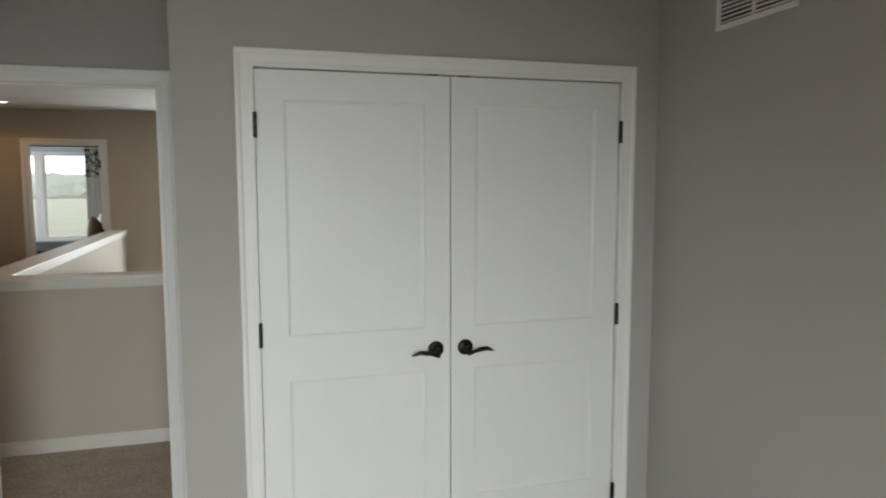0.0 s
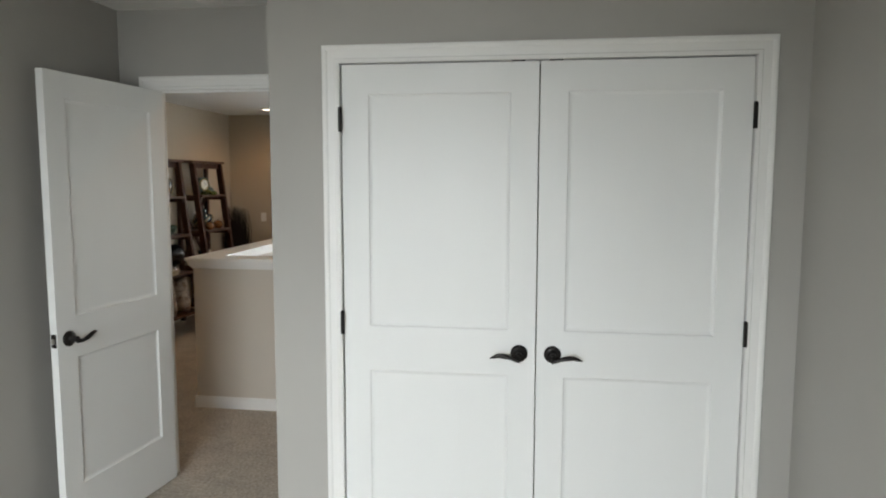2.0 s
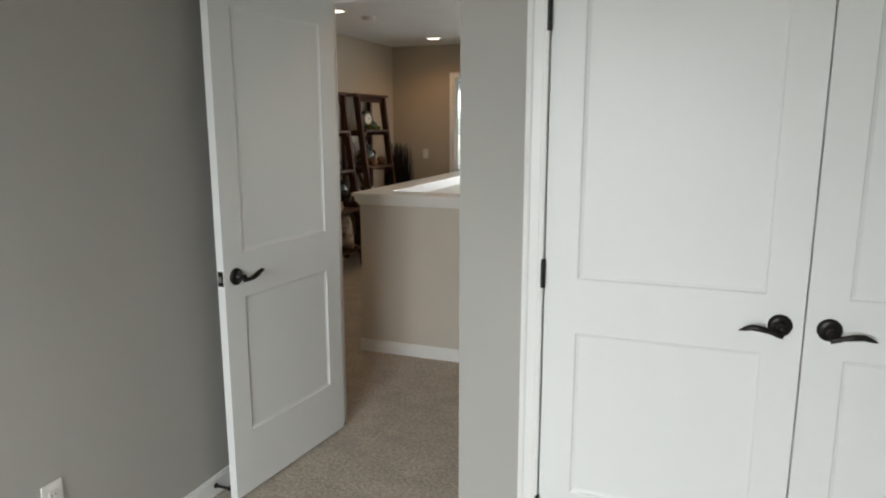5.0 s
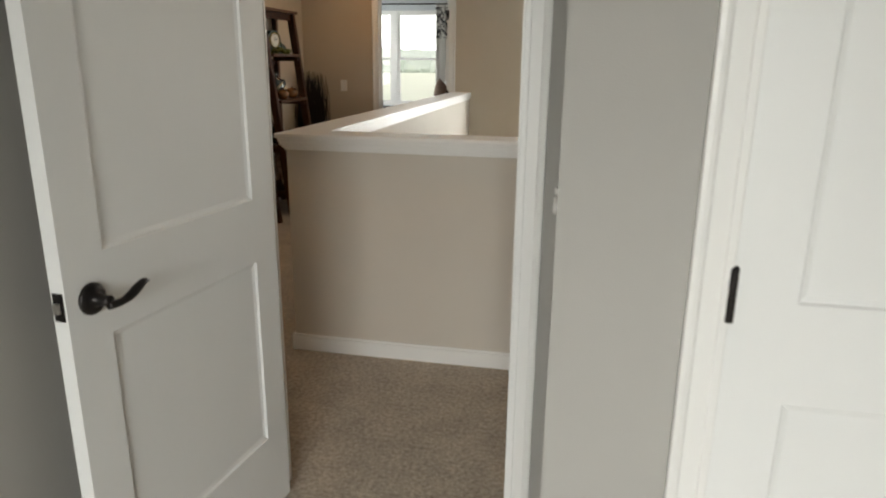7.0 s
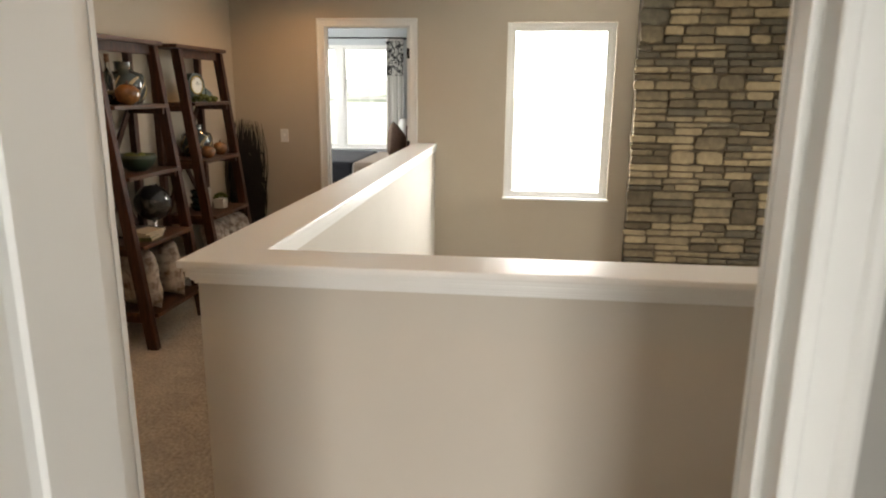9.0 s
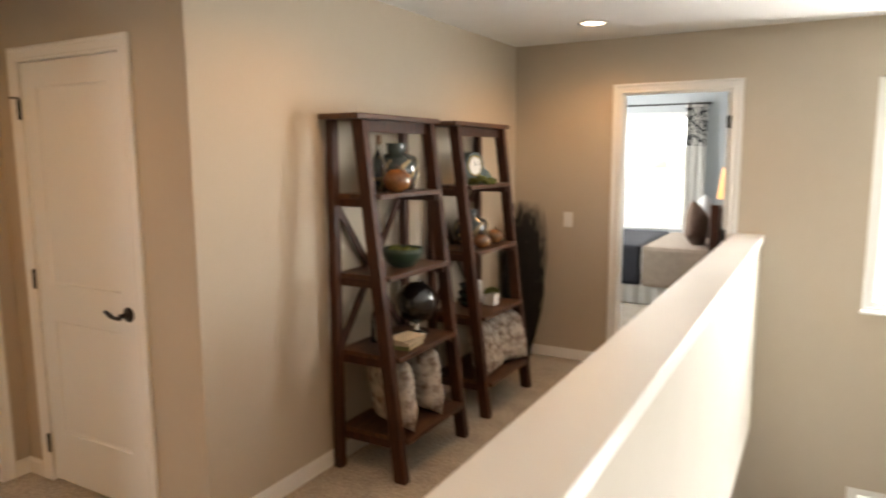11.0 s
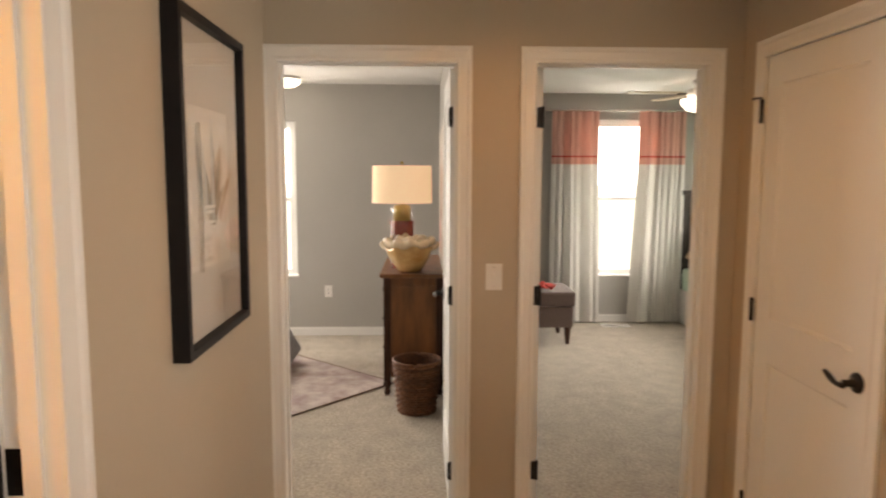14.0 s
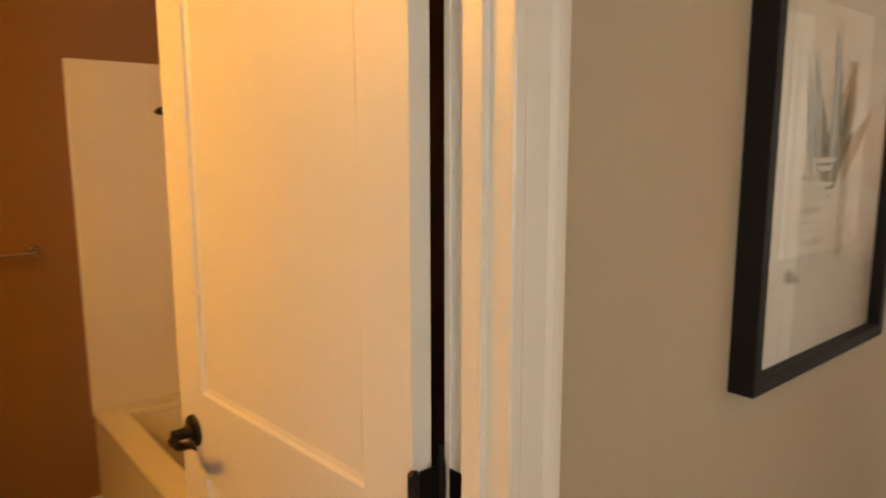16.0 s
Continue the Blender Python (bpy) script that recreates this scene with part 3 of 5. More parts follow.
BIRCH = material("birch_print_fabric", (0.56, 0.51, 0.45), 0.9, scale=13, colour2=(0.19, 0.135, 0.10), bump=0.5, bump_scale=60, stretch=(1.0, 1.0, 1.3))
BIRCH.node_tree.nodes["Color Ramp"].color_ramp.elements[0].position = 0.38
BIRCH.node_tree.nodes["Color Ramp"].color_ramp.elements[1].position = 0.57
GLAZE = material("dark_teal_glaze", (0.045, 0.065, 0.062), 0.08, scale=6, colour2=(0.010, 0.018, 0.020), coat=0.6, stretch=(1, 1, 2.5))
STRIPE = material("gold_glaze_stripe", (0.42, 0.33, 0.18), 0.14, vary=0.25, scale=20, coat=0.5)
AMBER = material("amber_glaze", (0.36, 0.15, 0.045), 0.12, scale=9, colour2=(0.09, 0.04, 0.018), coat=0.6)
MOSS = material("moss", (0.15, 0.17, 0.03), 0.95, scale=40, colour2=(0.03, 0.04, 0.01), bump=1.0, bump_scale=90)
GREENPOT = material("green_patina", (0.028, 0.058, 0.036), 0.35, scale=10, colour2=(0.011, 0.024, 0.016))
CLOCKFACE = material("clock_face", (0.72, 0.70, 0.62), 0.5, vary=0.05)
CERAMIC = material("white_ceramic", (0.72, 0.70, 0.66), 0.25, vary=0.04)
PAPER = material("aged_paper", (0.50, 0.40, 0.27), 0.85, vary=0.15, scale=20)
COVER = material("book_cover", (0.16, 0.17, 0.07), 0.6, vary=0.2, scale=20)
SILVER = material("polished_silver", (0.7, 0.68, 0.64), 0.12, metal=1.0, vary=0.05)
GLOBEBLACK = material("black_gloss", (0.012, 0.011, 0.012), 0.1, vary=0.3, scale=8, coat=0.5)
CORK = material("cork", (0.30, 0.16, 0.08), 0.9, scale=60, colour2=(0.15, 0.07, 0.03))
TWIGS = material("black_twigs", (0.022, 0.016, 0.014), 0.85, scale=30, colour2=(0.008, 0.006, 0.006), random_tint=0.3)
CORAL = material("coral_fabric", (0.74, 0.44, 0.37), 0.9, vary=0.12, scale=14, bump=0.2, bump_scale=300, stretch=(1, 1, 0.2), glow_through=0.24)
REDBAND = material("red_ribbon", (0.55, 0.06, 0.05), 0.7, vary=0.1)
LINEN = material("white_linen", (0.76, 0.75, 0.72), 0.95, vary=0.05, scale=14, bump=0.12, bump_scale=300, stretch=(1, 1, 0.2), glow_through=0.22)
PRINTED = material("black_and_white_print", (0.78, 0.77, 0.74), 0.9, scale=24, colour2=(0.03, 0.03, 0.035), glow_through=0.45)
PRINTED.node_tree.nodes["Color Ramp"].color_ramp.elements[0].position = 0.485
PRINTED.node_tree.nodes["Color Ramp"].color_ramp.elements[1].position = 0.505
GREYFABRIC = material("charcoal_upholstery", (0.062, 0.052, 0.048), 0.9, vary=0.25, scale=60, bump=0.4, bump_scale=400, sheen=0.3)
TAUPE = material("taupe_upholstery", (0.125, 0.082, 0.068), 0.9, vary=0.2, scale=50, bump=0.4, bump_scale=400, sheen=0.3)
NAVY = material("charcoal_throw", (0.028, 0.031, 0.042), 0.9, vary=0.25, scale=40, bump=0.3, bump_scale=300)
BEIGE = material("beige_bedspread", (0.40, 0.33, 0.27), 0.9, vary=0.12, scale=14, bump=0.4, bump_scale=60)
BEDWHITE = material("white_bed_linen", (0.70, 0.70, 0.70), 0.9, vary=0.06, scale=9, bump=0.5, bump_scale=25)
PILLOWBROWN = material("taupe_pillow", (0.20, 0.14, 0.11), 0.9, vary=0.25, scale=30, bump=0.3, bump_scale=200)
TANPILLOW = material("tan_pillow", (0.52, 0.40, 0.28), 0.9, vary=0.12, scale=20, bump=0.3, bump_scale=200)
MINT = material("mint_pillow", (0.47, 0.66, 0.56), 0.9, vary=0.1, scale=20, bump=0.3, bump_scale=200)
WICKER = material("brown_wicker", (0.20, 0.075, 0.03), 0.55, scale=40, colour2=(0.065, 0.024, 0.01), bump=0.5, bump_scale=160, random_tint=0.25)
GOLDGLASS = material("gold_ruffled_glass", (0.78, 0.56, 0.28), 0.12, scale=9, colour2=(0.56, 0.31, 0.10), coat=0.5)
CREAMGLASS = material("cream_ruffled_glass", (0.84, 0.74, 0.57), 0.18, scale=9, colour2=(0.72, 0.54, 0.33), coat=0.5)
LAMPGOLD = material("mustard_glass", (0.38, 0.27, 0.06), 0.12, vary=0.2, scale=6, coat=0.5)
LAMPRED = material("oxblood_glaze", (0.22, 0.035, 0.02), 0.15, vary=0.25, scale=6, coat=0.5)
SHADE = material("cream_lamp_shade", (0.85, 0.66, 0.46), 0.9, vary=0.03, scale=60, emit=0.5)
SHADEWARM = material("amber_lamp_shade", (0.85, 0.45, 0.18), 0.9, vary=0.03, scale=60, emit=0.8)
LENS = material("lit_lamp_lens", (1.0, 0.86, 0.66), 0.5, vary=0.0, emit=9.0)
LENSCOOL = material("lit_opal_glass", (1.0, 0.93, 0.82), 0.4, vary=0.0, emit=3.6)
RUG = material("faded_oriental_rug", (0.58, 0.52, 0.48), 0.95, scale=5.5, colour2=(0.30, 0.21, 0.20), bump=0.5, bump_scale=300, patch=0.12)
ACRYLIC = material("tub_acrylic", (0.80, 0.77, 0.70), 0.2, vary=0.02, scale=3)
CHROME = material("brushed_nickel", (0.5, 0.47, 0.43), 0.25, metal=1.0, vary=0.1)
STONE = material("ledge_stone", (0.215, 0.162, 0.095), 0.92, scale=14, colour2=(0.095, 0.074, 0.045), bump=1.0, bump_scale=45, random_tint=0.35)
TANSTONE = material("tan_ledge_stone", (0.37, 0.285, 0.17), 0.92, scale=12, colour2=(0.20, 0.15, 0.088), bump=1.0, bump_scale=45, random_tint=0.25)
GREYSTONE = material("grey_ledge_stone", (0.135, 0.11, 0.072), 0.92, scale=12, colour2=(0.055, 0.048, 0.034), bump=1.0, bump_scale=45, random_tint=0.4)
STONES = [STONE, STONE, GREYSTONE, TANSTONE, TANSTONE]
MORTAR = material("brown_mortar", (0.125, 0.095, 0.06), 0.95, vary=0.3, scale=30, bump=0.6, bump_scale=60)
AGEDMETAL = material("aged_pewter", (0.16, 0.12, 0.11), 0.35, metal=0.8, scale=14, colour2=(0.05, 0.04, 0.04))
SCREEN = material("black_screen", (0.008, 0.008, 0.01), 0.12, vary=0.1)
# grass and tree colours paled to carry outdoor glare and distance haze
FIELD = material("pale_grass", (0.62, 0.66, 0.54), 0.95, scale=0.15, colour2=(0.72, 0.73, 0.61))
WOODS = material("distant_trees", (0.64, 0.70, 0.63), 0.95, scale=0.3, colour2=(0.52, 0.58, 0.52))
OVERCAST = material("overcast_sky", (0.95, 0.98, 1.0), 1.0, vary=0.02, scale=0.004, emit=4.6)
FANBLADE = material("pale_oak_blade", (0.62, 0.55, 0.44), 0.4, vary=0.12, scale=8)
BOTTLE = clear_glass("bottle_glass", (0.92, 0.95, 0.93))
LEAFPRINT = material("botanical_ink", (0.30, 0.27, 0.18), 0.8, scale=22, colour2=(0.07, 0.075, 0.04))
LEAFPALE = material("pale_blue_ink", (0.58, 0.60, 0.58), 0.8, scale=18, colour2=(0.38, 0.42, 0.41))
LEAFTAN = material("tan_ink", (0.56, 0.46, 0.34), 0.8, scale=14, colour2=(0.40, 0.30, 0.20))
MATWHITE = material("white_ink", (0.78, 0.75, 0.69), 0.8, vary=0.08, scale=30)
PRINTGREY = material("print_paper", (0.82, 0.80, 0.76), 0.8, scale=6, colour2=(0.68, 0.62, 0.53), stretch=(1, 1, 1))
CANVAS = material("abstract_canvas", (0.72, 0.60, 0.50), 0.85, scale=4, colour2=(0.40, 0.20, 0.14))


def pane_glass(name, share):
    m = bpy.data.materials.new(name)
    m.use_nodes = True
    t = m.node_tree
    t.nodes.remove(t.nodes["Principled BSDF"])
    mix, tr, gl = t.nodes.new("ShaderNodeMixShader"), t.nodes.new("ShaderNodeBsdfTransparent"), t.nodes.new("ShaderNodeBsdfGlossy")
    gl.inputs["Roughness"].default_value = 0.02
    mix.inputs[0].default_value = share
    t.links.new(tr.outputs[0], mix.inputs[1])
    t.links.new(gl.outputs[0], mix.inputs[2])
    t.links.new(mix.outputs[0], t.nodes["Material Output"].inputs[0])
    return m


PANE = pane_glass("window_glass", 0.03)
PICTUREGLASS = pane_glass("picture_glass", 0.19)
DOMEGLASS = pane_glass("clear_lamp_glass", 0.10)

# ---- windows and the world outside ----


def window(name, m, w, h, depth, label, split=1, fixed=False):
    """A white window in an opening w by h: local x along the wall, room side at y=0, outside at +y."""
    ob = thing(name, label, "window", m, kind="structure")
    y0 = depth * 0.45
    part("window_frame", boxes((0, 0.035, y0, depth, 0, h), (w - 0.035, w, y0, depth, 0, h), (0.035, w - 0.035, y0, depth, 0, 0.035), (0.035, w - 0.035, y0, depth, h - 0.035, h), bevel=0.003), WHITE, ob)
    part("window_sill", boxes((-0.01, w + 0.01, -0.018, y0, -0.001, 0.018), bevel=0.004), WHITE, ob)
    step = w / split
    for k in range(split):
        a, b = k * step + (0.035 if k == 0 else 0.05), (k + 1) * step - (0.035 if k == split - 1 else 0.05)
        if k:
            part("mullion", boxes((k * step - 0.05, k * step + 0.05, y0 - 0.005, depth, 0.035, h - 0.035)), WHITE, ob)
        for lo, hi2, dy in ((0.035, h - 0.035, 0.0),) if fixed else ((0.035, h / 2 + 0.018, 0.0), (h / 2 - 0.018, h - 0.035, 0.022)):
            y = y0 + 0.008 + dy
            s = part("sash", boxes((a, a + 0.035, y, y + 0.02, lo, hi2), (b - 0.035, b, y, y + 0.02, lo, hi2), (a + 0.035, b - 0.035, y, y + 0.02, lo, lo + 0.036), (a + 0.035, b - 0.035, y, y + 0.02, hi2 - 0.036, hi2), bevel=0.002), WHITE, ob)
            p = part("pane", boxes((a + 0.036, b - 0.036, y + 0.009, y + 0.012, lo + 0.037, hi2 - 0.037)), PANE, s)
            p.visible_shadow = False
    return ob


window("window_stairwell", pose(-0.826, 8.97, 0.585), 0.899, 1.493, 0.11, "tall white window above the stairwell", fixed=True)
window("window_great_room", pose(-0.826, 8.97, -2.05), 0.899, 1.45, 0.11, "white window of the room below", fixed=True)
window("window_far_bedroom", pose(-4.18, 12.75, 0.66), 1.76, 1.46, 0.12, "double white window behind the bed", 2)
# side opening added only for the fill lamp of this bedroom
window("window_far_bedroom_side", pose(-4.5, 10.4, 0.7, 0, 0, 90), 1.2, 1.4, 0.10, "unseen window added to light the far bedroom")
window("window_dresser_room", pose(-8.28, 2.26, 0.585, 0, 0, 90), 0.935, 1.505, 0.11, "white window of the grey bedroom")
window("window_curtain_room", pose(-8.86, 5.98, 0.50, 0, 0, 90), 0.96, 1.67, 0.11, "white window between coral curtains")
# window invented to hold the north fill lamp
window("window_curtain_room_side", pose(-8.3, 8.4, 0.75), 1.6, 1.4, 0.10, "unseen window added to light the curtained bedroom", 2)
# made-up window around the south fill lamp
window("window_dresser_room_side", pose(-6.5, 0.9, 0.75, 0, 0, 180), 1.6, 1.4, 0.10, "unseen window added to light the grey bedroom", 2)
# assumed east window for the added lamp beside it
window("window_great_room_side", pose(2.6, 7.9, -0.3, 0, 0, -90), 2.6, 2.4, 0.10, "unseen window added to light the two-storey room", 3, fixed=True)
window("window_bedroom", pose(0.55, -1.1, 0.75, 0, 0, 180), 1.5, 1.4, 0.10, "white double window of the first bedroom", 2)

bm = bmesh.new()
bmesh.ops.create_circle(bm, cap_ends=True, radius=420, segments=64)
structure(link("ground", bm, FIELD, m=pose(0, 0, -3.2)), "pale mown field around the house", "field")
bm = bmesh.new()
lathe(bm, [(410, -4), (410, 40), (400, 170)], 64)
for f in [f for f in bm.faces if len(f.verts) > 4]:
    bm.faces.remove(f)
structure(link("backdrop", bm, OVERCAST), "bright overcast sky beyond the fields", "sky")
rng = random.Random(7)
bm = bmesh.new()
for i in range(260):
    a = math.pi * (0.53 + 0.30 * i / 260) + rng.uniform(-0.004, 0.004)
    r = rng.uniform(240, 300)
    c = pose(r * math.cos(a), r * math.sin(a), -3.2 + rng.uniform(1.0, 2.5))
    q = bmesh.ops.create_icosphere(bm, subdivisions=2, radius=1.0)
    sx, sz = rng.uniform(6, 12), rng.uniform(3.0, 6.5)
    for v in q["verts"]:
        k = 1 + 0.35 * noise.noise(v.co * 2.1 + Vector((i, 0, 0)))
        v.co = c @ Vector((v.co.x * sx * k, v.co.y * sx * k, v.co.z * sz * k))
tagged(link("far_woods", bm, WOODS), "pale green trees across the field, haze in their colour", "trees", kind="stuff")

# ---- fittings ----


def wall_plate(name, m, label, category, kind="toggle"):
    """A cover plate; local x along the wall, z up, room side -y."""
    ob = thing(name, label, category, m)
    part("plate", boxes((-0.036, 0.036, -0.006, 0, -0.058, 0.058), bevel=0.003), PLASTIC, ob)
    if kind == "toggle":
        part("toggle", boxes((-0.005, 0.005, -0.018, -0.006, -0.002, 0.016), bevel=0.002), PLASTIC, ob)
    elif kind == "dimmer":
        part("dimmer_knob", lathe(bmesh.new(), [(0.019, 0.0), (0.018, 0.008), (0.015, 0.011), (0.0, 0.011)], 22, pose(0, -0.006, 0, 90)), PLASTIC, ob, smooth=False)
        part("toggle", boxes((-0.005, 0.005, -0.015, -0.006, 0.024, 0.038), bevel=0.002), PLASTIC, ob)
    else:
        for z in (-0.02, 0.02):
            part("socket", boxes((-0.0165, 0.0165, -0.009, -0.006, z - 0.014, z + 0.014), bevel=0.002), PLASTIC, ob)
            part("slots", boxes((-0.008, -0.006, -0.0095, -0.009, z - 0.005, z + 0.005), (0.005, 0.007, -0.0095, -0.009, z - 0.004, z + 0.004)), BLACK, ob)
    for z in ((-0.042, 0.042) if kind != "outlet" else (0.0,)):
        part("screw", lathe(bmesh.new(), [(0.003, 0), (0.002, 0.001), (0.0, 0.0012)], 10, pose(0, -0.006, z, 90)), CHROME, ob)
    return ob


wall_plate("light_switch", pose(-2.80, 8.97, 1.11), "white toggle switch on the beige wall", "switch")
wall_plate("light_switch", pose(WEST, 4.722, 1.135, 0, 0, 90), "white toggle switch between two doorways", "switch")
wall_plate("dimmer_switch", pose(-0.29, 3.275, 1.105, 0, 0, -90), "white dimmer switch with round knob beside the door", "switch", "dimmer")
wall_plate("wall_outlet", pose(-1.34, 2.235, 0.377, 0, 0, 90), "white wall outlet above the baseboard", "outlet", "outlet")
wall_plate("wall_outlet", pose(-8.28, 3.49, 0.44, 0, 0, 90), "white wall outlet on the grey wall", "outlet", "outlet")

vent = thing("wall_vent", "white slotted return air grille high on the wall", "vent", pose(1.715, 2.612, 2.187, 0, 0, -90))
part("backing", boxes((0.01, 0.39, -0.003, 0, 0.01, 0.19)), BLACK, vent)
part("frame", boxes((0, 0.40, -0.012, 0, 0, 0.02), (0, 0.40, -0.012, 0, 0.18, 0.20), (0, 0.02, -0.0118, 0, 0.02, 0.18), (0.38, 0.40, -0.0118, 0, 0.02, 0.18), (0.192, 0.208, -0.0118, 0, 0.02, 0.18), bevel=0.002), PLASTIC, vent)
for x0, x1 in ((0.02, 0.192), (0.208, 0.38)):
    for k in range(10):
        z = 0.028 + k * 0.0158
        part("slat", box(bmesh.new(), x0, x1, -0.010, -0.001, z - 0.003, z + 0.003, m=None), PLASTIC, vent)

stop = thing("door_stop", "dark bronze spring door stop on the baseboard", "door stop", pose(-1.326, 2.945, 0.045, 0, 90, 0))
part("spring", lathe(bmesh.new(), [(0.011, 0), (0.011, 0.004), (0.005, 0.006)] + [(0.0055 + 0.001 * (k % 2), 0.008 + 0.004 * k) for k in range(14)], 12), BRONZE, stop)
part("tip", lathe(bmesh.new(), [(0.008, 0.064), (0.009, 0.07), (0.008, 0.078), (0.0, 0.079)], 12), BLACK, stop)


def ceiling_disc(name, x, y, label, r=0.065):
    ob = thing(name, label, "smoke detector", pose(x, y, CEIL, 180))
    part("base", lathe(bmesh.new(), [(r, 0), (r, 0.012), (r * 0.95, 0.014)], 32), PLASTIC, ob)
    part("cover", lathe(bmesh.new(), [(r * 0.9, 0.014), (r * 0.86, 0.03), (r * 0.6, 0.036), (0.0, 0.037)], 32), PLASTIC, ob, smooth=True)
    return ob


ceiling_disc("smoke_detector", -0.74, 3.44, "white round smoke detector on the bedroom ceiling")
ceiling_disc("smoke_detector", -2.40, 6.61, "white round smoke detector on the landing ceiling")


def downlight(x, y):
    ob = thing("downlight", "lit white recessed ceiling light", "ceiling light", pose(x, y, CEIL, 180), "landing downlights")
    part("trim_ring", lathe(bmesh.new(), [(0.092, 0), (0.090, 0.006), (0.072, 0.009), (0.070, 0.004)], 36), PLASTIC, ob)
    part("lens", lathe(bmesh.new(), [(0.0701, 0.0035), (0.055, 0.008), (0.0, 0.010)], 32), LENS, ob, smooth=True)
    return ob


# fixtures for all four, including the two made-up fill lights
for x, y, watts in DOWNLIGHTS:
    downlight(x, y)

# ---- stone chimney in the two-storey room ----
chimney = thing("chimney", "grey and tan ledge stone chimney on the far wall", "chimney", pose(0.215, 8.97, 0), kind="structure")
CH_W, CH_D = 1.9, 0.16
part("core", boxes((0.02, CH_W, -CH_D + 0.03, 0, LOW, CEIL)), MORTAR, chimney)
rng = random.Random(21)


def stone_mesh(bm, w, h, d, at=(0, 0, 0)):
    """A flat ledge stone with rounded, uneven corners; back at y=0, face towards -y."""
    r = min(h * 0.38, w * 0.3) * rng.uniform(0.6, 1.0)
    corners = [(0, 0, 1, 1), (w, 0, -1, 1), (w, h, -1, -1), (0, h, 1, -1)]
    outline = []
    for k, (x, z, sx, sz) in enumerate(corners):
        q = r * rng.uniform(0.6, 1.25)
        three = [(x, z + sz * q), (x + sx * q * 0.3, z + sz * q * 0.3), (x + sx * q * 1.3, z)]
        outline += three if k % 2 == 0 else three[::-1]
    outline = [(x + rng.uniform(-0.004, 0.004), z + rng.uniform(-0.003, 0.003)) for x, z in outline]
    tilt = rng.uniform(-0.006, 0.006)
    rings = []
    for y, inset in ((0.0, 0.0), (-d + 0.008, 0.0), (-d, 0.007)):
        rings.append([bm.verts.new((at[0] + x + inset * (1 if x < w / 2 else -1), at[1] + y + (tilt * (x / w - 0.5) if y else 0), at[2] + z + inset * (1 if z < h / 2 else -1))) for x, z in outline])
    n = len(outline)
    for p, q in zip(rings, rings[1:]):
        for i in range(n):
            bm.faces.new((p[i], p[(i + 1) % n], q[(i + 1) % n], q[i]))
    bm.faces.new(rings[-1])
    return bm


rest = [bmesh.new() for _ in range(3)]


def lay_stone(x0, x1, z0, z1):
    d = rng.uniform(0.022, 0.042)
    if z0 > -0.85 and x0 < 0.80:
        part("stone", stone_mesh(bmesh.new(), x1 - x0, z1 - z0, d), rng.choice(STONES), chimney, m=pose(x0, -CH_D + 0.031, z0, 0, rng.uniform(-0.8, 0.8), 0))
    else:
        stone_mesh(rest[rng.choice((0, 0, 1, 2, 2))], x1 - x0, z1 - z0, d, (x0, -CH_D + 0.031, z0))


JOINT = 0.008
z = LOW
while z < CEIL - 0.06:
    band = min(rng.uniform(0.105, 0.155), CEIL - z - 0.004)
    x = rng.uniform(-0.012, 0.02)
    while x < CH_W - 0.10:
        tall = rng.random() < 0.13
        w = min(rng.uniform(0.13, 0.26) if tall else rng.uniform(0.22, 0.55), CH_W - x)
        if tall:
            lay_stone(x, x + w - JOINT, z, z + band - JOINT)
        else:
            mid = z + band * rng.uniform(0.38, 0.62)
            for z0, z1 in ((z, mid), (mid, z + band)):
                if w > 0.34 or (w > 0.27 and rng.random() < 0.5):
                    s = x + w * rng.uniform(0.33, 0.67)
                    lay_stone(x, s - JOINT, z0, z1 - JOINT)
                    lay_stone(s, x + w - JOINT, z0, z1 - JOINT)
                else:
                    lay_stone(x, x + w - JOINT, z0, z1 - JOINT)
        x += w
    z += band
for bm, mat in zip(rest, (STONE, GREYSTONE, TANSTONE)):
    part("stonework", bm, mat, chimney)["kind"] = "stuff"
tv = thing("television", "black flat television on the stone chimney", "television", pose(0.935, 8.77, -0.36))
part("screen", boxes((0, 1.1, -0.04, -0.01, -0.66, 0), bevel=0.004), SCREEN, tv)
part("wall_bracket", boxes((0.4, 0.7, -0.01, 0.02, -0.5, -0.2)), BLACK, tv)

medal = thing("wall_ornament", "round dark metal ornament on the great room wall", "wall ornament", pose(-1.16, 8.97, -1.04))
part("dish", lathe(bmesh.new(), [(0.05, 0.0), (0.17, 0.012), (0.182, 0.03), (0.176, 0.046), (0.13, 0.038), (0.07, 0.052), (0.03, 0.072), (0, 0.076)], 40, pose(0, 0, 0, 90)), AGEDMETAL, medal, smooth=True)
for k in range(14):
    a = 2 * math.pi * k / 14
    part("rib", tube(bmesh.new(), [(0.06 * math.cos(a), -0.056, 0.06 * math.sin(a)), (0.12 * math.cos(a + 0.12), -0.046, 0.12 * math.sin(a + 0.12)), (0.172 * math.cos(a + 0.2), -0.047, 0.172 * math.sin(a + 0.2))], [0.006, 0.008, 0.005], 6), AGEDMETAL, medal, smooth=True)

# ---- ladder shelves ----


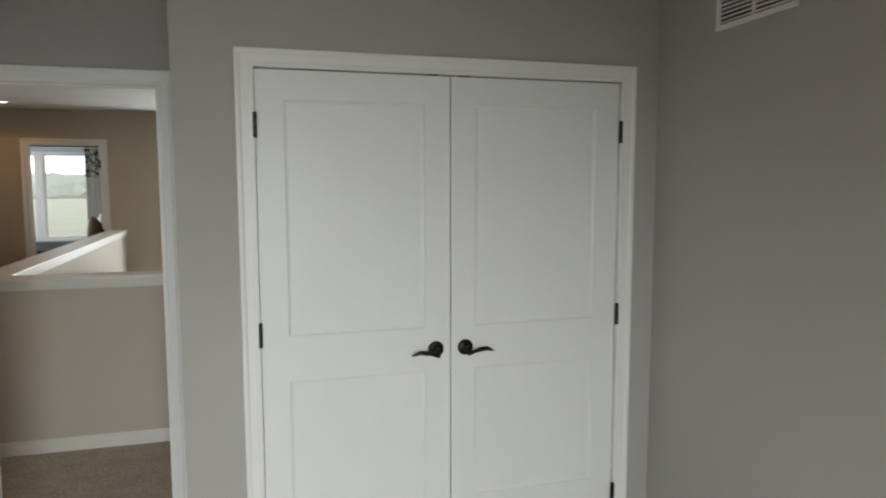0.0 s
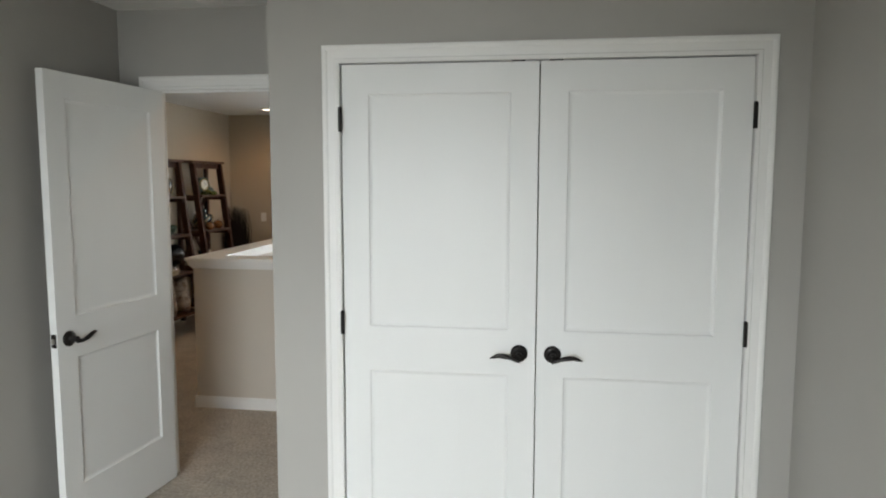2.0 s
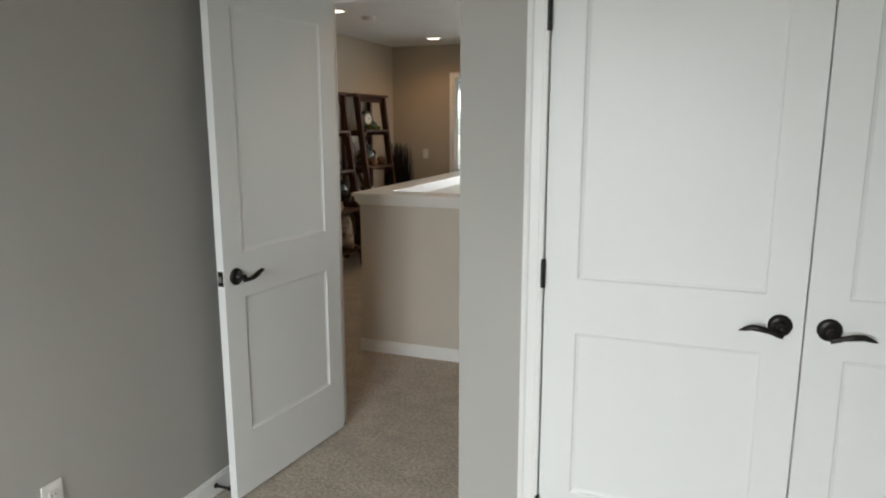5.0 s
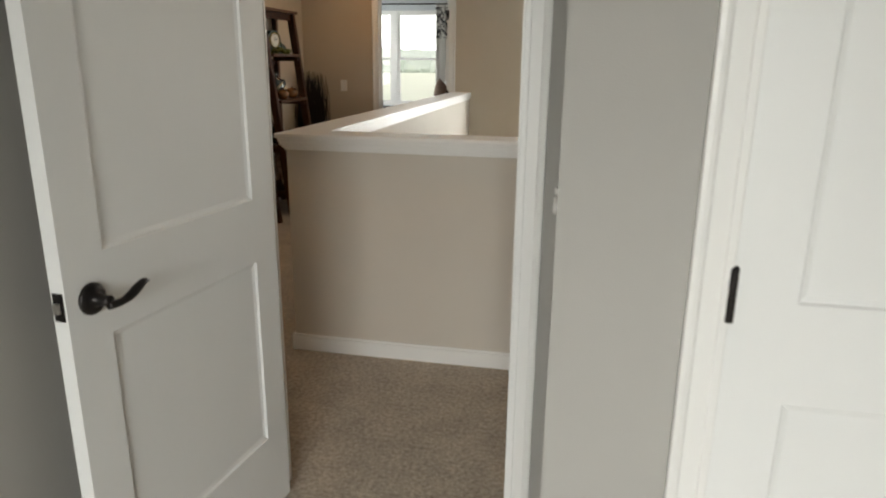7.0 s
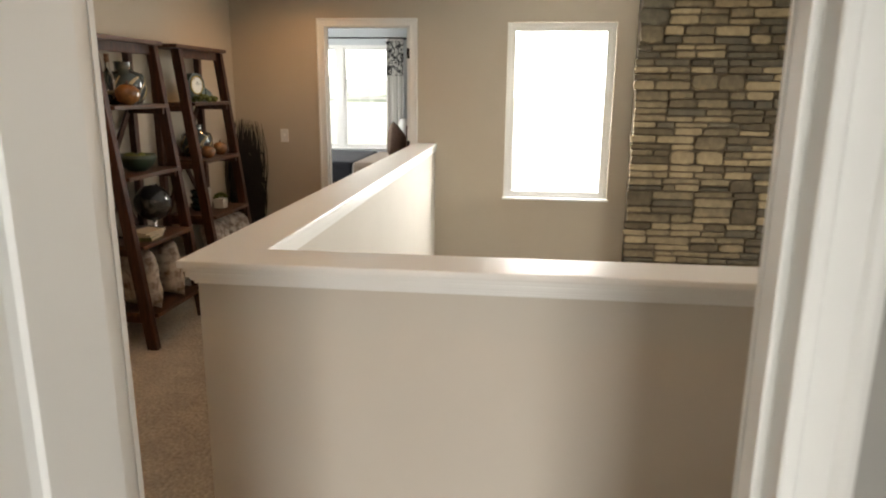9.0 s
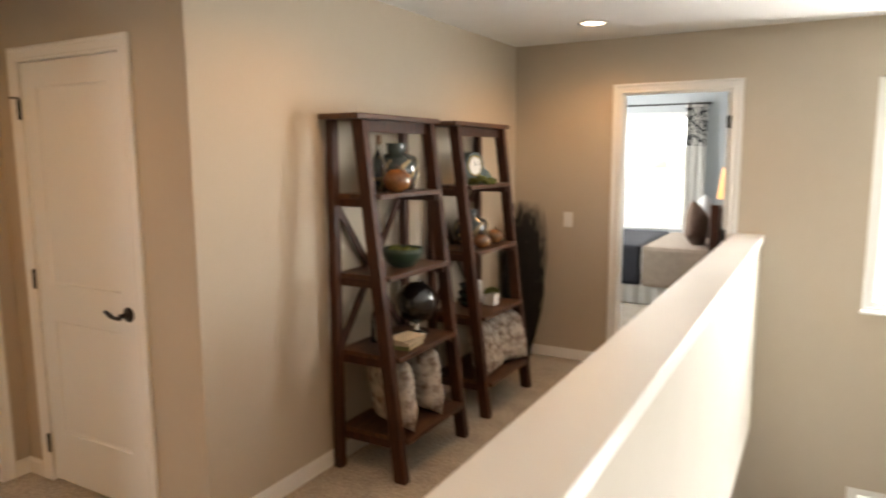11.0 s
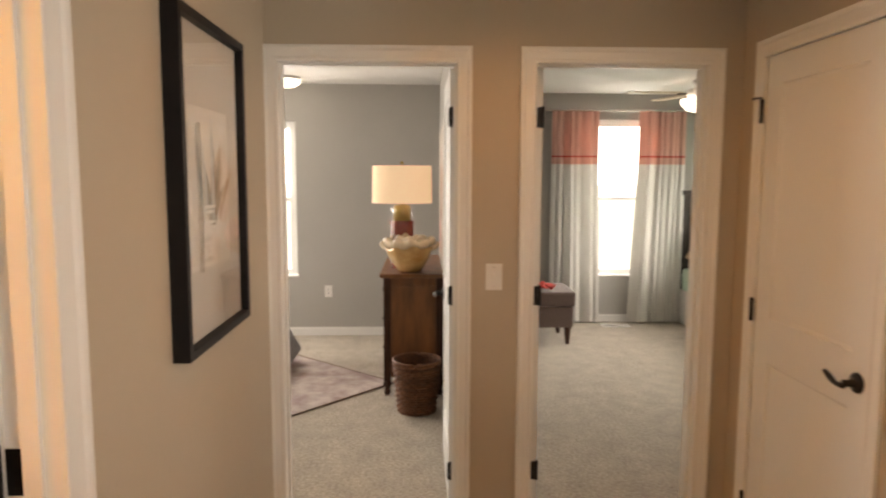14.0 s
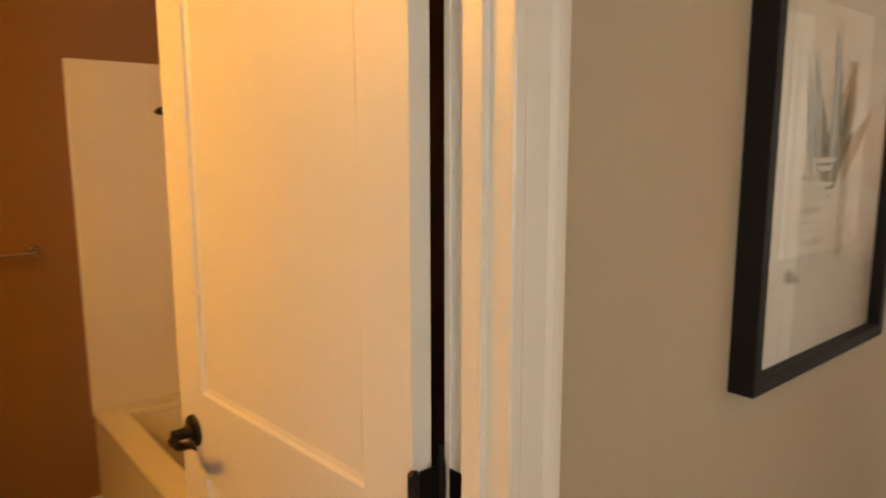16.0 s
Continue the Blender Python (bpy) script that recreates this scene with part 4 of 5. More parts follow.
def ladder_shelf(m, group):
    ob = thing("ladder_shelf", "dark walnut ladder shelf leaning against the wall", "shelf", m, group)
    W, H = 0.68, 1.785
    part("top_board", boxes((-0.05, W + 0.05, -0.245, -0.012, H, H + 0.026), bevel=0.004), BOARDWOOD, ob)
    part("apron", boxes((0.045, W - 0.045, -0.205, -0.187, H - 0.06, H), bevel=0.002), DARKWOOD, ob)

    def front(z):
        return -0.205 - 0.215 * (1 - z / H)

    for x in (-0.006, W - 0.044):
        bm = bmesh.new()
        box(bm, x, x + 0.05, -0.058, -0.014, 0, H - 0.001, 0.005)
        part("back_leg", bm, DARKWOOD, ob)
        bm = bmesh.new()
        box(bm, x, x + 0.05, -0.03, 0.034, 0, H - 0.002, 0.005)
        for v in bm.verts:
            v.co.y += front(v.co.z)
        part("front_leg", bm, DARKWOOD, ob)
    for z in (0.19, 0.60, 1.00, 1.40):
        d = front(z)
        part("shelf_board", boxes((0.0445, W - 0.0445, d - 0.05, -0.02, z, z + 0.024), bevel=0.003), BOARDWOOD, ob)
        for x in (0.0447, W - 0.0667):
            part("cleat", boxes((x - 0.0, x + 0.022, d - 0.02, -0.03, z - 0.04, z), bevel=0.002), DARKWOOD, ob)
    for a, b, dy in (((0.05, 1.38), (W - 0.05, 0.63), -0.018), ((W - 0.05, 1.38), (0.05, 0.63), -0.0305)):
        bm = bmesh.new()
        L = math.hypot(b[0] - a[0], b[1] - a[1])
        ang2 = math.atan2(b[1] - a[1], b[0] - a[0])
        mm = Matrix.Translation((a[0], dy, a[1])) @ Matrix.Rotation(-ang2, 4, "Y")
        box(bm, 0, L, -0.006, 0.006, -0.02, 0.02, 0.002, m=mm)
        part("cross_brace", bm, DARKWOOD, ob)
    return ob


SHELF_X = -3.236
shelf_a = pose(SHELF_X, 6.575, 0, 0, 0, 90)
shelf_b = pose(SHELF_X, 7.535, 0, 0, 0, 90)
sh = ladder_shelf(shelf_a, "ladder shelves")
copy_thing(sh, shelf_b)


def cushion(name, m, w, h, t, mat, label, category="pillow", n=14):
    bm = bmesh.new()
    rows = {}
    for s in (-1, 1):
        for i in range(n + 1):
            for j in range(n + 1):
                u, v = 2 * i / n - 1, 2 * j / n - 1
                edge = max(abs(u), abs(v))
                if s == 1 and edge > 0.999:
                    rows[(s, i, j)] = rows[(-1, i, j)]
                    continue
                puff = ((1 - u ** 4) * (1 - v ** 4)) ** 0.55
                k = 1 - 0.06 * (1 - abs(u) ** 2) * (abs(v) ** 3)
                k2 = 1 - 0.06 * (1 - abs(v) ** 2) * (abs(u) ** 3)
                wr = 0.012 * noise.noise(Vector((u * 3, v * 3, s * 2 + w * 9)))
                rows[(s, i, j)] = bm.verts.new((u * w / 2 * k2, s * (puff * t / 2 + wr * puff), v * h / 2 * k))
    for s in (-1, 1):
        for i in range(n):
            for j in range(n):
                q = [rows[(s, i, j)], rows[(s, i + 1, j)], rows[(s, i + 1, j + 1)], rows[(s, i, j + 1)]]
                if len(set(q)) == 4:
                    bm.faces.new(q)
    return tagged(link(name, bm, mat, m=m, smooth=True), label, category)


def on(shelf, x, y, z, rx=0, ry=0, rz=0):
    return shelf @ pose(x, y, z, rx, ry, rz)


S4, S3, S2, S1 = 0.2145, 0.6245, 1.0245, 1.4245


def vase(m, label, r, h, neck, mat, name="vase"):
    ob = thing(name, label, "vase", m)
    prof = [(r * 0.5, 0)] + [(r * math.sqrt(1 - ((u - 0.42) / 0.62) ** 2), h * u) for u in (0.02, 0.08, 0.16, 0.25, 0.34, 0.42, 0.5, 0.58, 0.66, 0.72)] + [(neck, h * 0.79), (neck, h * 0.95), (neck * 1.12, h), (neck * 0.8, h), (neck * 0.78, h * 0.8)]
    part("body", lathe(bmesh.new(), prof, 36), mat, ob, smooth=True)
    for k in range(11):
        pts = []
        for i in range(15):
            zz = h * (0.10 + 0.56 * i / 14)
            a = 2 * math.pi * k / 11 + i * (0.075 + 0.02 * (k % 3)) + 0.12 * math.sin(i * 0.5 + k)
            rr = r * math.sqrt(max(0.05, 1 - ((zz / h - 0.42) / 0.62) ** 2)) + 0.0003
            pts.append((rr * math.cos(a), rr * math.sin(a), zz))
        part("glaze_stripe", tube(bmesh.new(), pts, [0.0014 + 0.0038 * math.sin(math.pi * (0.08 + 0.84 * i / 14)) for i in range(15)], 6), STRIPE, ob, smooth=True)
    return ob


def bottle(m, h, r, label, cork=True):
    ob = thing("glass_bottle", label, "bottle", m)
    part("body", lathe(bmesh.new(), [(r, 0), (r, h * 0.5), (r * 0.9, h * 0.62), (r * 0.4, h * 0.74), (r * 0.36, h * 0.9), (r * 0.46, h * 0.92), (r * 0.46, h * 0.95), (r * 0.3, h * 0.95)], 24), BOTTLE, ob, smooth=True)
    if cork:
        part("cork", lathe(bmesh.new(), [(r * 0.3, h * 0.88), (r * 0.42, h * 1.05), (0, h * 1.05)], 14), CORK, ob)
    return ob


def gourd(m, r, label, mat=AMBER):
    ob = thing("glazed_gourd", label, "gourd", m, "amber gourds")
    part("body", lathe(bmesh.new(), [(r * 0.4, 0), (r * 0.85, r * 0.35), (r, r * 0.8), (r * 0.92, r * 1.2), (r * 0.55, r * 1.55), (r * 0.12, r * 1.62), (0, r * 1.60)], 32, wave=0.03, lobes=8), mat, ob, smooth=True)
    part("stem", tube(bmesh.new(), [(0, 0, r * 1.58), (0.004, 0, r * 1.75), (0.012, 0, r * 1.85)], [0.006, 0.005, 0.004], 8), DARKWOOD, ob)
    return ob


def moss_clump(name, m, r, flat, label, seed, parent=None):
    g = random.Random(seed)
    bm = bmesh.new()
    for i in range(26):
        a, d = g.uniform(0, 6.28), r * math.sqrt(g.random())
        q = bmesh.ops.create_icosphere(bm, subdivisions=1, radius=1)
        s = g.uniform(0.16, 0.34) * r
        for v in q["verts"]:
            v.co = Vector((d * math.cos(a) + v.co.x * s * g.uniform(0.8, 1.2), d * math.sin(a) + v.co.y * s, (1 - (d / r) ** 2) * r * flat + v.co.z * s * 0.8 + s * 0.4))
    ob = link(name, bm, MOSS, parent=parent, m=m)
    if parent is None:
        tagged(ob, label, "moss")
    return ob


# things on the first shelf
bottle(on(shelf_a, 0.254, -0.15, S1), 0.275, 0.035, "clear glass bottle with a cork stopper")
vase(on(shelf_a, 0.415, -0.15, S1), "round dark teal and brown glazed vase", 0.120, 0.25, 0.05, GLAZE)
gourd(on(shelf_a, 0.25, -0.262, S1), 0.074, "amber glazed gourd on the shelf")
bowl = thing("bowl", "dark green bowl filled with moss", "bowl", on(shelf_a, 0.355, -0.22, S2))
part("body", lathe(bmesh.new(), [(0.04, 0), (0.058, 0.006), (0.092, 0.035), (0.110, 0.075), (0.111, 0.102), (0.106, 0.102), (0.100, 0.075), (0.0, 0.03)], 32), GREENPOT, bowl, smooth=True)
moss_clump("moss", pose(0, 0, 0.072), 0.090, 0.16, "", 3, bowl)
bottle(on(shelf_a, 0.265, -0.12, S3), 0.24, 0.042, "clear glass bottle with swing stopper", False)
globe = thing("globe", "black globe on a silver stand", "globe", on(shelf_a, 0.49, -0.22, S3))
part("ball", lathe(bmesh.new(), [(0.115 * math.sin(math.pi * k / 18), 0.18 - 0.115 * math.cos(math.pi * k / 18)) for k in range(19)], 36), GLOBEBLACK, globe, smooth=True)
part("stand", lathe(bmesh.new(), [(0.062, 0), (0.064, 0.008), (0.03, 0.018), (0.014, 0.03), (0.018, 0.045), (0.01, 0.052), (0.012, 0.068), (0, 0.07)], 28), SILVER, globe, smooth=True)
arc = [(0.125 * math.sin(a), 0, 0.18 - 0.125 * math.cos(a)) for a in [0.1 + 0.2 * k for k in range(15)]]
part("meridian", tube(bmesh.new(), arc, 0.004, 8), SILVER, globe, smooth=True)
for k, (dx, rz, mat, hh) in enumerate(((0, 6, COVER, 0.022), (0.005, 2, PAPER, 0.018), (0.0, -9, PAPER, 0.012))):
    z = S3 + (0, 0.0225, 0.041)[k]
    b = thing("book", ("olive green book lying on the shelf", "cream paperbound book on a book", "sheaf of aged cream paper on books")[k], "book", on(shelf_a, 0.255 + dx, -0.30, z, 0, 0, rz))
    part("pages", boxes((-0.085, 0.085, -0.06, 0.06, 0.002, hh - 0.002)), PAPER, b)
    part("cover", boxes((-0.09, 0.09, -0.064, 0.064, 0, 0.002), (-0.09, 0.09, -0.064, 0.064, hh - 0.002, hh), (-0.09, -0.087, -0.064, 0.064, 0.002, hh - 0.002), bevel=0.0008), mat, b)
for x, rz in ((0.215, 62), (0.475, 66)):
    cushion("throw_pillow", on(shelf_a, x, -0.235, S4 + 0.172, -4, 6, rz), 0.38, 0.37, 0.15, BIRCH, "white birch print pillow standing on the bottom shelf")["group"] = "birch pillows"
# things on the second shelf
clock = thing("mantel_clock", "green arched mantel clock with white face", "clock", on(shelf_b, 0.31, -0.16, S1, 0, 0, -14))
o = [(-0.10, 0), (0.10, 0), (0.10, 0.03), (0.088, 0.035)] + [(0.088 * math.cos(a), 0.115 + 0.088 * math.sin(a)) for a in [math.pi * k / 14 for k in range(15)]] + [(-0.088, 0.035), (-0.10, 0.03)]
part("case", prism(bmesh.new(), o, -0.035, 0.035, pose(0, 0, 0, 90)), GREENPOT, clock)
part("shoulder", prism(bmesh.new(), [(0.101, 0), (0.19, 0), (0.185, 0.03), (0.15, 0.075), (0.101, 0.10)], -0.03, 0.03, pose(0, 0, 0, 90)), GREENPOT, clock)
part("bezel", lathe(bmesh.new(), [(0.066, 0), (0.066, 0.006), (0.060, 0.009), (0.057, 0.004)], 32, pose(0, -0.035, 0.118, 90)), LAMPGOLD, clock)
part("dial", lathe(bmesh.new(), [(0.0565, 0.0042), (0.0565, 0.0052), (0, 0.0052)], 32, pose(0, -0.035, 0.118, 90)), CLOCKFACE, clock)
part("hour_hand", boxes((-0.002, 0.002, -0.0425, -0.0405, 0.118, 0.145)), BLACK, clock)
part("minute_hand", box(bmesh.new(), -0.0015, 0.0015, -0.044, -0.0427, 0, 0.042, m=pose(0, 0, 0.118, 0, 70, 0)), BLACK, clock)
for k in range(12):
    a = math.pi * k / 6
    part("hour_mark", box(bmesh.new(), -0.0012, 0.0012, -0.0412, -0.0401, 0.044, 0.052, m=pose(0, 0, 0.118, 0, math.degrees(a), 0)), BLACK, clock)
moss_clump("moss_clump", on(shelf_b, 0.28, -0.262, S1), 0.085, 0.42, "green moss clump in front of the clock", 5)
vase(on(shelf_b, 0.335, -0.15, S2), "dark teal glazed vase with gold stripes", 0.112, 0.235, 0.045, GLAZE)
gourd(on(shelf_b, 0.235, -0.28, S2), 0.055, "amber glazed gourd on the shelf")
gourd(on(shelf_b, 0.50, -0.25, S2), 0.058, "amber glazed gourd on the shelf")
for k in range(3):
    b = thing("small_bowl", "dark glazed bowl in a stack", "bowl", on(shelf_b, 0.265, -0.17, S3 + 0.052 * k), "stacked bowls")
    part("body", lathe(bmesh.new(), [(0.035, 0), (0.05, 0.01), (0.078 - 0.006 * k, 0.05), (0.074 - 0.006 * k, 0.05), (0.04, 0.012), (0, 0.012)], 26), GLAZE, b, smooth=True)
pot = thing("potted_plant", "small green plant in a white pot", "plant", on(shelf_b, 0.40, -0.27, S3))
part("pot", boxes((-0.04, 0.04, -0.04, 0.04, 0, 0.075), bevel=0.006), CERAMIC, pot)
moss_clump("foliage", pose(0, 0, 0.075), 0.05, 0.6, "", 8, pot)
candle = thing("white_jar", "plain white ceramic jar behind the plant", "jar", on(shelf_b, 0.42, -0.15, S3))
part("body", lathe(bmesh.new(), [(0.035, 0), (0.038, 0.01), (0.038, 0.14), (0.03, 0.15), (0.0, 0.15)], 22), CERAMIC, candle, smooth=True)
for x, rz in ((0.245, 8), (0.535, -22)):
    cushion("throw_pillow", on(shelf_b, x, -0.305, S4 + 0.172, -15, 4, rz), 0.37, 0.37, 0.15, BIRCH, "white birch print pillow standing on the bottom shelf")["group"] = "birch pillows"

# bundle of dark twigs in the corner
bundle = thing("twig_bundle", "tall bundle of dark twigs standing in the corner", "dried branches", pose(-3.085, 8.76, 0))
rng = random.Random(4)
bm = bmesh.new()
for i in range(430):
    a, r0 = rng.uniform(0, 6.28), 0.045 * math.sqrt(rng.random())
    top, spread = rng.uniform(0.80, 1.26), rng.uniform(0.0, 0.145)
    pts = []
    for k in range(7):
        u = k / 6
        rr = r0 + spread * math.sin(min(u * 1.25, 1) * math.pi / 2) * (1 if u < 0.8 else 1 - 0.9 * (u - 0.8))
        pts.append((rr * math.cos(a) + 0.008 * math.sin(u * 9 + i), rr * math.sin(a) + 0.008 * math.cos(u * 8 + i), top * u))
    tube(bm, pts, [0.0045, 0.0045, 0.004, 0.004, 0.0035, 0.003, 0.0015], 4)
part("brushwood", bm, TWIGS, bundle)["kind"] = "stuff"
part("binding", lathe(bmesh.new(), [(0.060, 0.30), (0.066, 0.305), (0.066, 0.325), (0.060, 0.33)], 20), DARKWOOD, bundle)

# framed print in the landing
pic = thing("framed_print", "black framed botanical print with pale mat", "picture", pose(-3.434, FACE_N, 1.074, 0, 0, 180))
PW, PH, PD = 0.63, 0.94, 0.047
part("frame", boxes((0, 0.026, -PD, 0, 0, PH), (PW - 0.026, PW, -PD, 0, 0, PH), (0.026, PW - 0.026, -PD, 0, 0, 0.026), (0.026, PW - 0.026, -PD, 0, PH - 0.026, PH), bevel=0.0015), BLACK, pic)
part("mat_board", boxes((0.026, PW - 0.026, -0.020, -0.004, 0.026, PH - 0.026)), MAT, pic)
part("print", boxes((0.115, 0.485, -0.0215, -0.020, 0.225, 0.690)), PRINTGREY, pic)
INKS = [("pale_leaf", LEAFPALE, [(0.22, 0.36, 0.24, -0.05, 0.013), (0.25, 0.38, 0.22, -0.04, 0.011), (0.31, 0.36, 0.31, 0.0, 0.012)]),
        ("dark_leaf", LEAFPRINT, [(0.30, 0.34, 0.19, -0.06, 0.016), (0.31, 0.33, 0.25, 0.02, 0.024), (0.325, 0.34, 0.20, 0.06, 0.022), (0.33, 0.35, 0.11, 0.08, 0.016)]),
        ("tan_leaf", LEAFTAN, [(0.35, 0.38, 0.22, 0.06, 0.040), (0.28, 0.36, 0.17, -0.05, 0.032), (0.38, 0.36, 0.16, 0.16, 0.026)])]
turn_up = pose(0, 0, 0, 90)


def brush(bm, x, z, length, lean, half, deep):
    """A painted leaf standing on (x, z): pointed, bowed and widest past its middle."""
    edge_l, edge_r = [], []
    for i in range(13):
        u = i / 12
        cx = x + lean * u * (0.35 + 0.65 * u)
        wide = 0.002 + half * math.sin(math.pi * u ** 0.8) * (1 + 0.16 * math.sin(9 * u + x * 60))
        edge_l.append((cx - wide, z + length * u))
        edge_r.append((cx + wide, z + length * u))
    prism(bm, edge_l + edge_r[::-1], deep, deep + 0.0003, turn_up)


layer = 0.0217
for nm, ink, leaves in INKS[::-1]:
    for x, z, length, lean, half in leaves:
        bm = bmesh.new()
        brush(bm, x, z, length, lean, half, layer)
        part(nm, bm, ink, pic)
        layer += 0.0004
rng = random.Random(12)
for k in range(11):
    z = 0.405 - 0.0155 * k
    x0, w0 = rng.uniform(0.16, 0.28), rng.uniform(0.06, 0.15)
    bm = bmesh.new()
    prism(bm, [(x0, z), (x0 + w0 * 0.5, z + 0.004), (x0 + w0, z + 0.001), (x0 + w0 * 0.9, z - 0.006), (x0 + w0 * 0.3, z - 0.008)], layer, layer + 0.0003, turn_up)
    part("brush_stroke", bm, (MATWHITE, MATWHITE, MAT, MATWHITE)[k % 4], pic)
    layer += 0.0002
g = part("glazing", boxes((0.024, PW - 0.024, -0.034, -0.033, 0.024, PH - 0.024)), PICTUREGLASS, pic)
g.visible_shadow = False

# ---- bedroom with the dresser ----
dr = thing("dresser", "antique brown wooden dresser against the wall", "dresser", pose(-7.55, 4.142, 0))
DW, DD, DH = 1.15, 0.425, 0.885
part("top_board", boxes((-0.02, DW + 0.025, -0.03, DD, DH - 0.03, DH), bevel=0.008), DRESSERWOOD, dr)
part("body", boxes((0.02, DW - 0.02, 0.01, DD - 0.01, 0.13, DH - 0.03), bevel=0.003), DRESSERWOOD, dr)
for x0 in (0.0, DW - 0.05):
    for y0 in (-0.005, DD - 0.055):
        part("post", boxes((x0, x0 + 0.05, y0, y0 + 0.05, 0.11, DH - 0.03), bevel=0.005), DARKWOOD, dr)
        part("foot", lathe(bmesh.new(), [(0.014, 0), (0.024, 0.02), (0.018, 0.05), (0.03, 0.08), (0.026, 0.11)], 18, pose(x0 + 0.025, y0 + 0.025, 0)), DARKWOOD, dr, smooth=True)
part("side_panel", boxes((DW - 0.022, DW - 0.012, 0.06, DD - 0.06, 0.2, DH - 0.09), bevel=0.003), DRESSERWOOD, dr)
for r in range(3):
    for c in range(2):
        x0 = 0.07 + c * 0.5
        d_ = part("drawer_front", boxes((x0, x0 + 0.48, -0.004, 0.012, 0.17 + 0.225 * r, 0.37 + 0.225 * r), bevel=0.006), DRESSERWOOD, dr)
        part("knob", lathe(bmesh.new(), [(0.008, 0), (0.008, 0.012), (0.015, 0.018), (0.012, 0.026), (0, 0.028)], 14, pose(x0 + 0.24, -0.004, 0.27 + 0.225 * r, 90)), BRONZE, d_, smooth=True)
lamp = thing("table_lamp", "lit table lamp with mustard and oxblood glass base", "table lamp", pose(-6.72, 4.262, DH + 0.001))
part("base", lathe(bmesh.new(), [(0.078, 0), (0.078, 0.02), (0.088, 0.03), (0.088, 0.355)], 32), LAMPRED, lamp, "oxblood lower body", smooth=False)
part("body", lathe(bmesh.new(), [(0.066, 0.3555), (0.066, 0.44), (0.055, 0.466), (0.035, 0.474), (0.02, 0.475), (0.02, 0.49)], 32), LAMPGOLD, lamp, "mustard upper body", smooth=True)
dome = part("glass_dome", lathe(bmesh.new(), [(0.088, 0.3555), (0.087, 0.42), (0.078, 0.455), (0.055, 0.474), (0.03, 0.478)], 32), DOMEGLASS, lamp, "clear glass shell", smooth=True)
dome.visible_shadow = False
bm = bmesh.new()
lathe(bm, [(0.222, 0.485), (0.218, 0.76)], 48)
lathe(bm, [(0.212, 0.76), (0.216, 0.485)], 48)
for f in [f for f in bm.faces if len(f.verts) > 4]:
    bm.faces.remove(f)
for v in bm.verts:
    v.co.x *= 0.72
part("shade", bm, SHADE, lamp, "cream drum shade")
part("finial", lathe(bmesh.new(), [(0.004, 0.48), (0.004, 0.765), (0.012, 0.77), (0.010, 0.79), (0, 0.795)], 12), LAMPGOLD, lamp)
ruff = thing("ruffled_bowl", "golden ruffled glass bowl on the dresser", "bowl", pose(-6.535, 4.322, DH + 0.001))
def ruffle(rows, lobes, deep, lift, turn):
    """A lathe form whose edge waves more and more from the first ring to the last."""
    bm = bmesh.new()
    rings = []
    for k, (r, z) in enumerate(rows):
        u = k / (len(rows) - 1)
        ring = []
        for i in range(80):
            a = 2 * math.pi * i / 80
            s = math.sin(lobes * a + turn + 0.6 * math.sin(2 * a))
            rr = r * (1 + deep * u * s + 0.05 * u * math.sin(3 * a + turn))
            ring.append(bm.verts.new((rr * math.cos(a), rr * math.sin(a), z + lift * u * u * (s + 0.6 * math.sin(3 * a + 2 * turn)))))
        rings.append(ring)
    for p, q in zip(rings, rings[1:]):
        for i in range(80):
            bm.faces.new((p[i], p[(i + 1) % 80], q[(i + 1) % 80], q[i]))
    bm.faces.new(rings[0][::-1])
    return bm


for nm, mat, lab, bm in (("body", GOLDGLASS, "", ruffle([(0.06, 0), (0.085, 0.006), (0.112, 0.045), (0.145, 0.10), (0.168, 0.15), (0.180, 0.178)], 7, 0.06, 0.010, 0.4)),
                         ("ruffled_rim", CREAMGLASS, "cream ruffled edge", ruffle([(0.06, 0.13), (0.11, 0.150), (0.155, 0.175), (0.180, 0.205), (0.172, 0.232), (0.145, 0.240)], 8, 0.10, 0.012, 0.9)),
                         ("inner_fold", CREAMGLASS, "cream inner folds", ruffle([(0.02, 0.145), (0.06, 0.165), (0.095, 0.20), (0.102, 0.238), (0.080, 0.252)], 5, 0.16, 0.012, 2.1))):
    bo = part(nm, bm, mat, ruff, lab, smooth=True)
    sol = bo.modifiers.new("thick", "SOLIDIFY")
    sol.thickness = 0.006
for s in (-1, 1):
    part("curl", tube(bmesh.new(), [(0.02, s * 0.15, 0.165), (0.02, s * 0.19, 0.18), (0.02, s * 0.207, 0.20), (0.02, s * 0.194, 0.216)], [0.020, 0.018, 0.014, 0.006], 10), CREAMGLASS, ruff, "cream curled tip", smooth=True)
bask = thing("wicker_basket", "brown woven wicker waste basket on the carpet", "basket", pose(-6.08, 4.375, 0))
part("liner", lathe(bmesh.new(), [(0.118, 0.004), (0.152, 0.345), (0.147, 0.345), (0.112, 0.012), (0, 0.012)], 32), WICKER, bask)
for k in range(20):
    z = 0.012 + 0.017 * k
    r = 0.120 + 0.034 * z / 0.345 + 0.002
    ring = [((r + 0.004 * math.sin(12 * a + math.pi * (k % 2))) * math.cos(a), (r + 0.004 * math.sin(12 * a + math.pi * (k % 2))) * math.sin(a), z) for a in [2 * math.pi * i / 48 for i in range(49)]]
    bm = bmesh.new()
    tube(bm, ring, 0.0075, 6)
    part("woven_strand", bm, WICKER, bask)
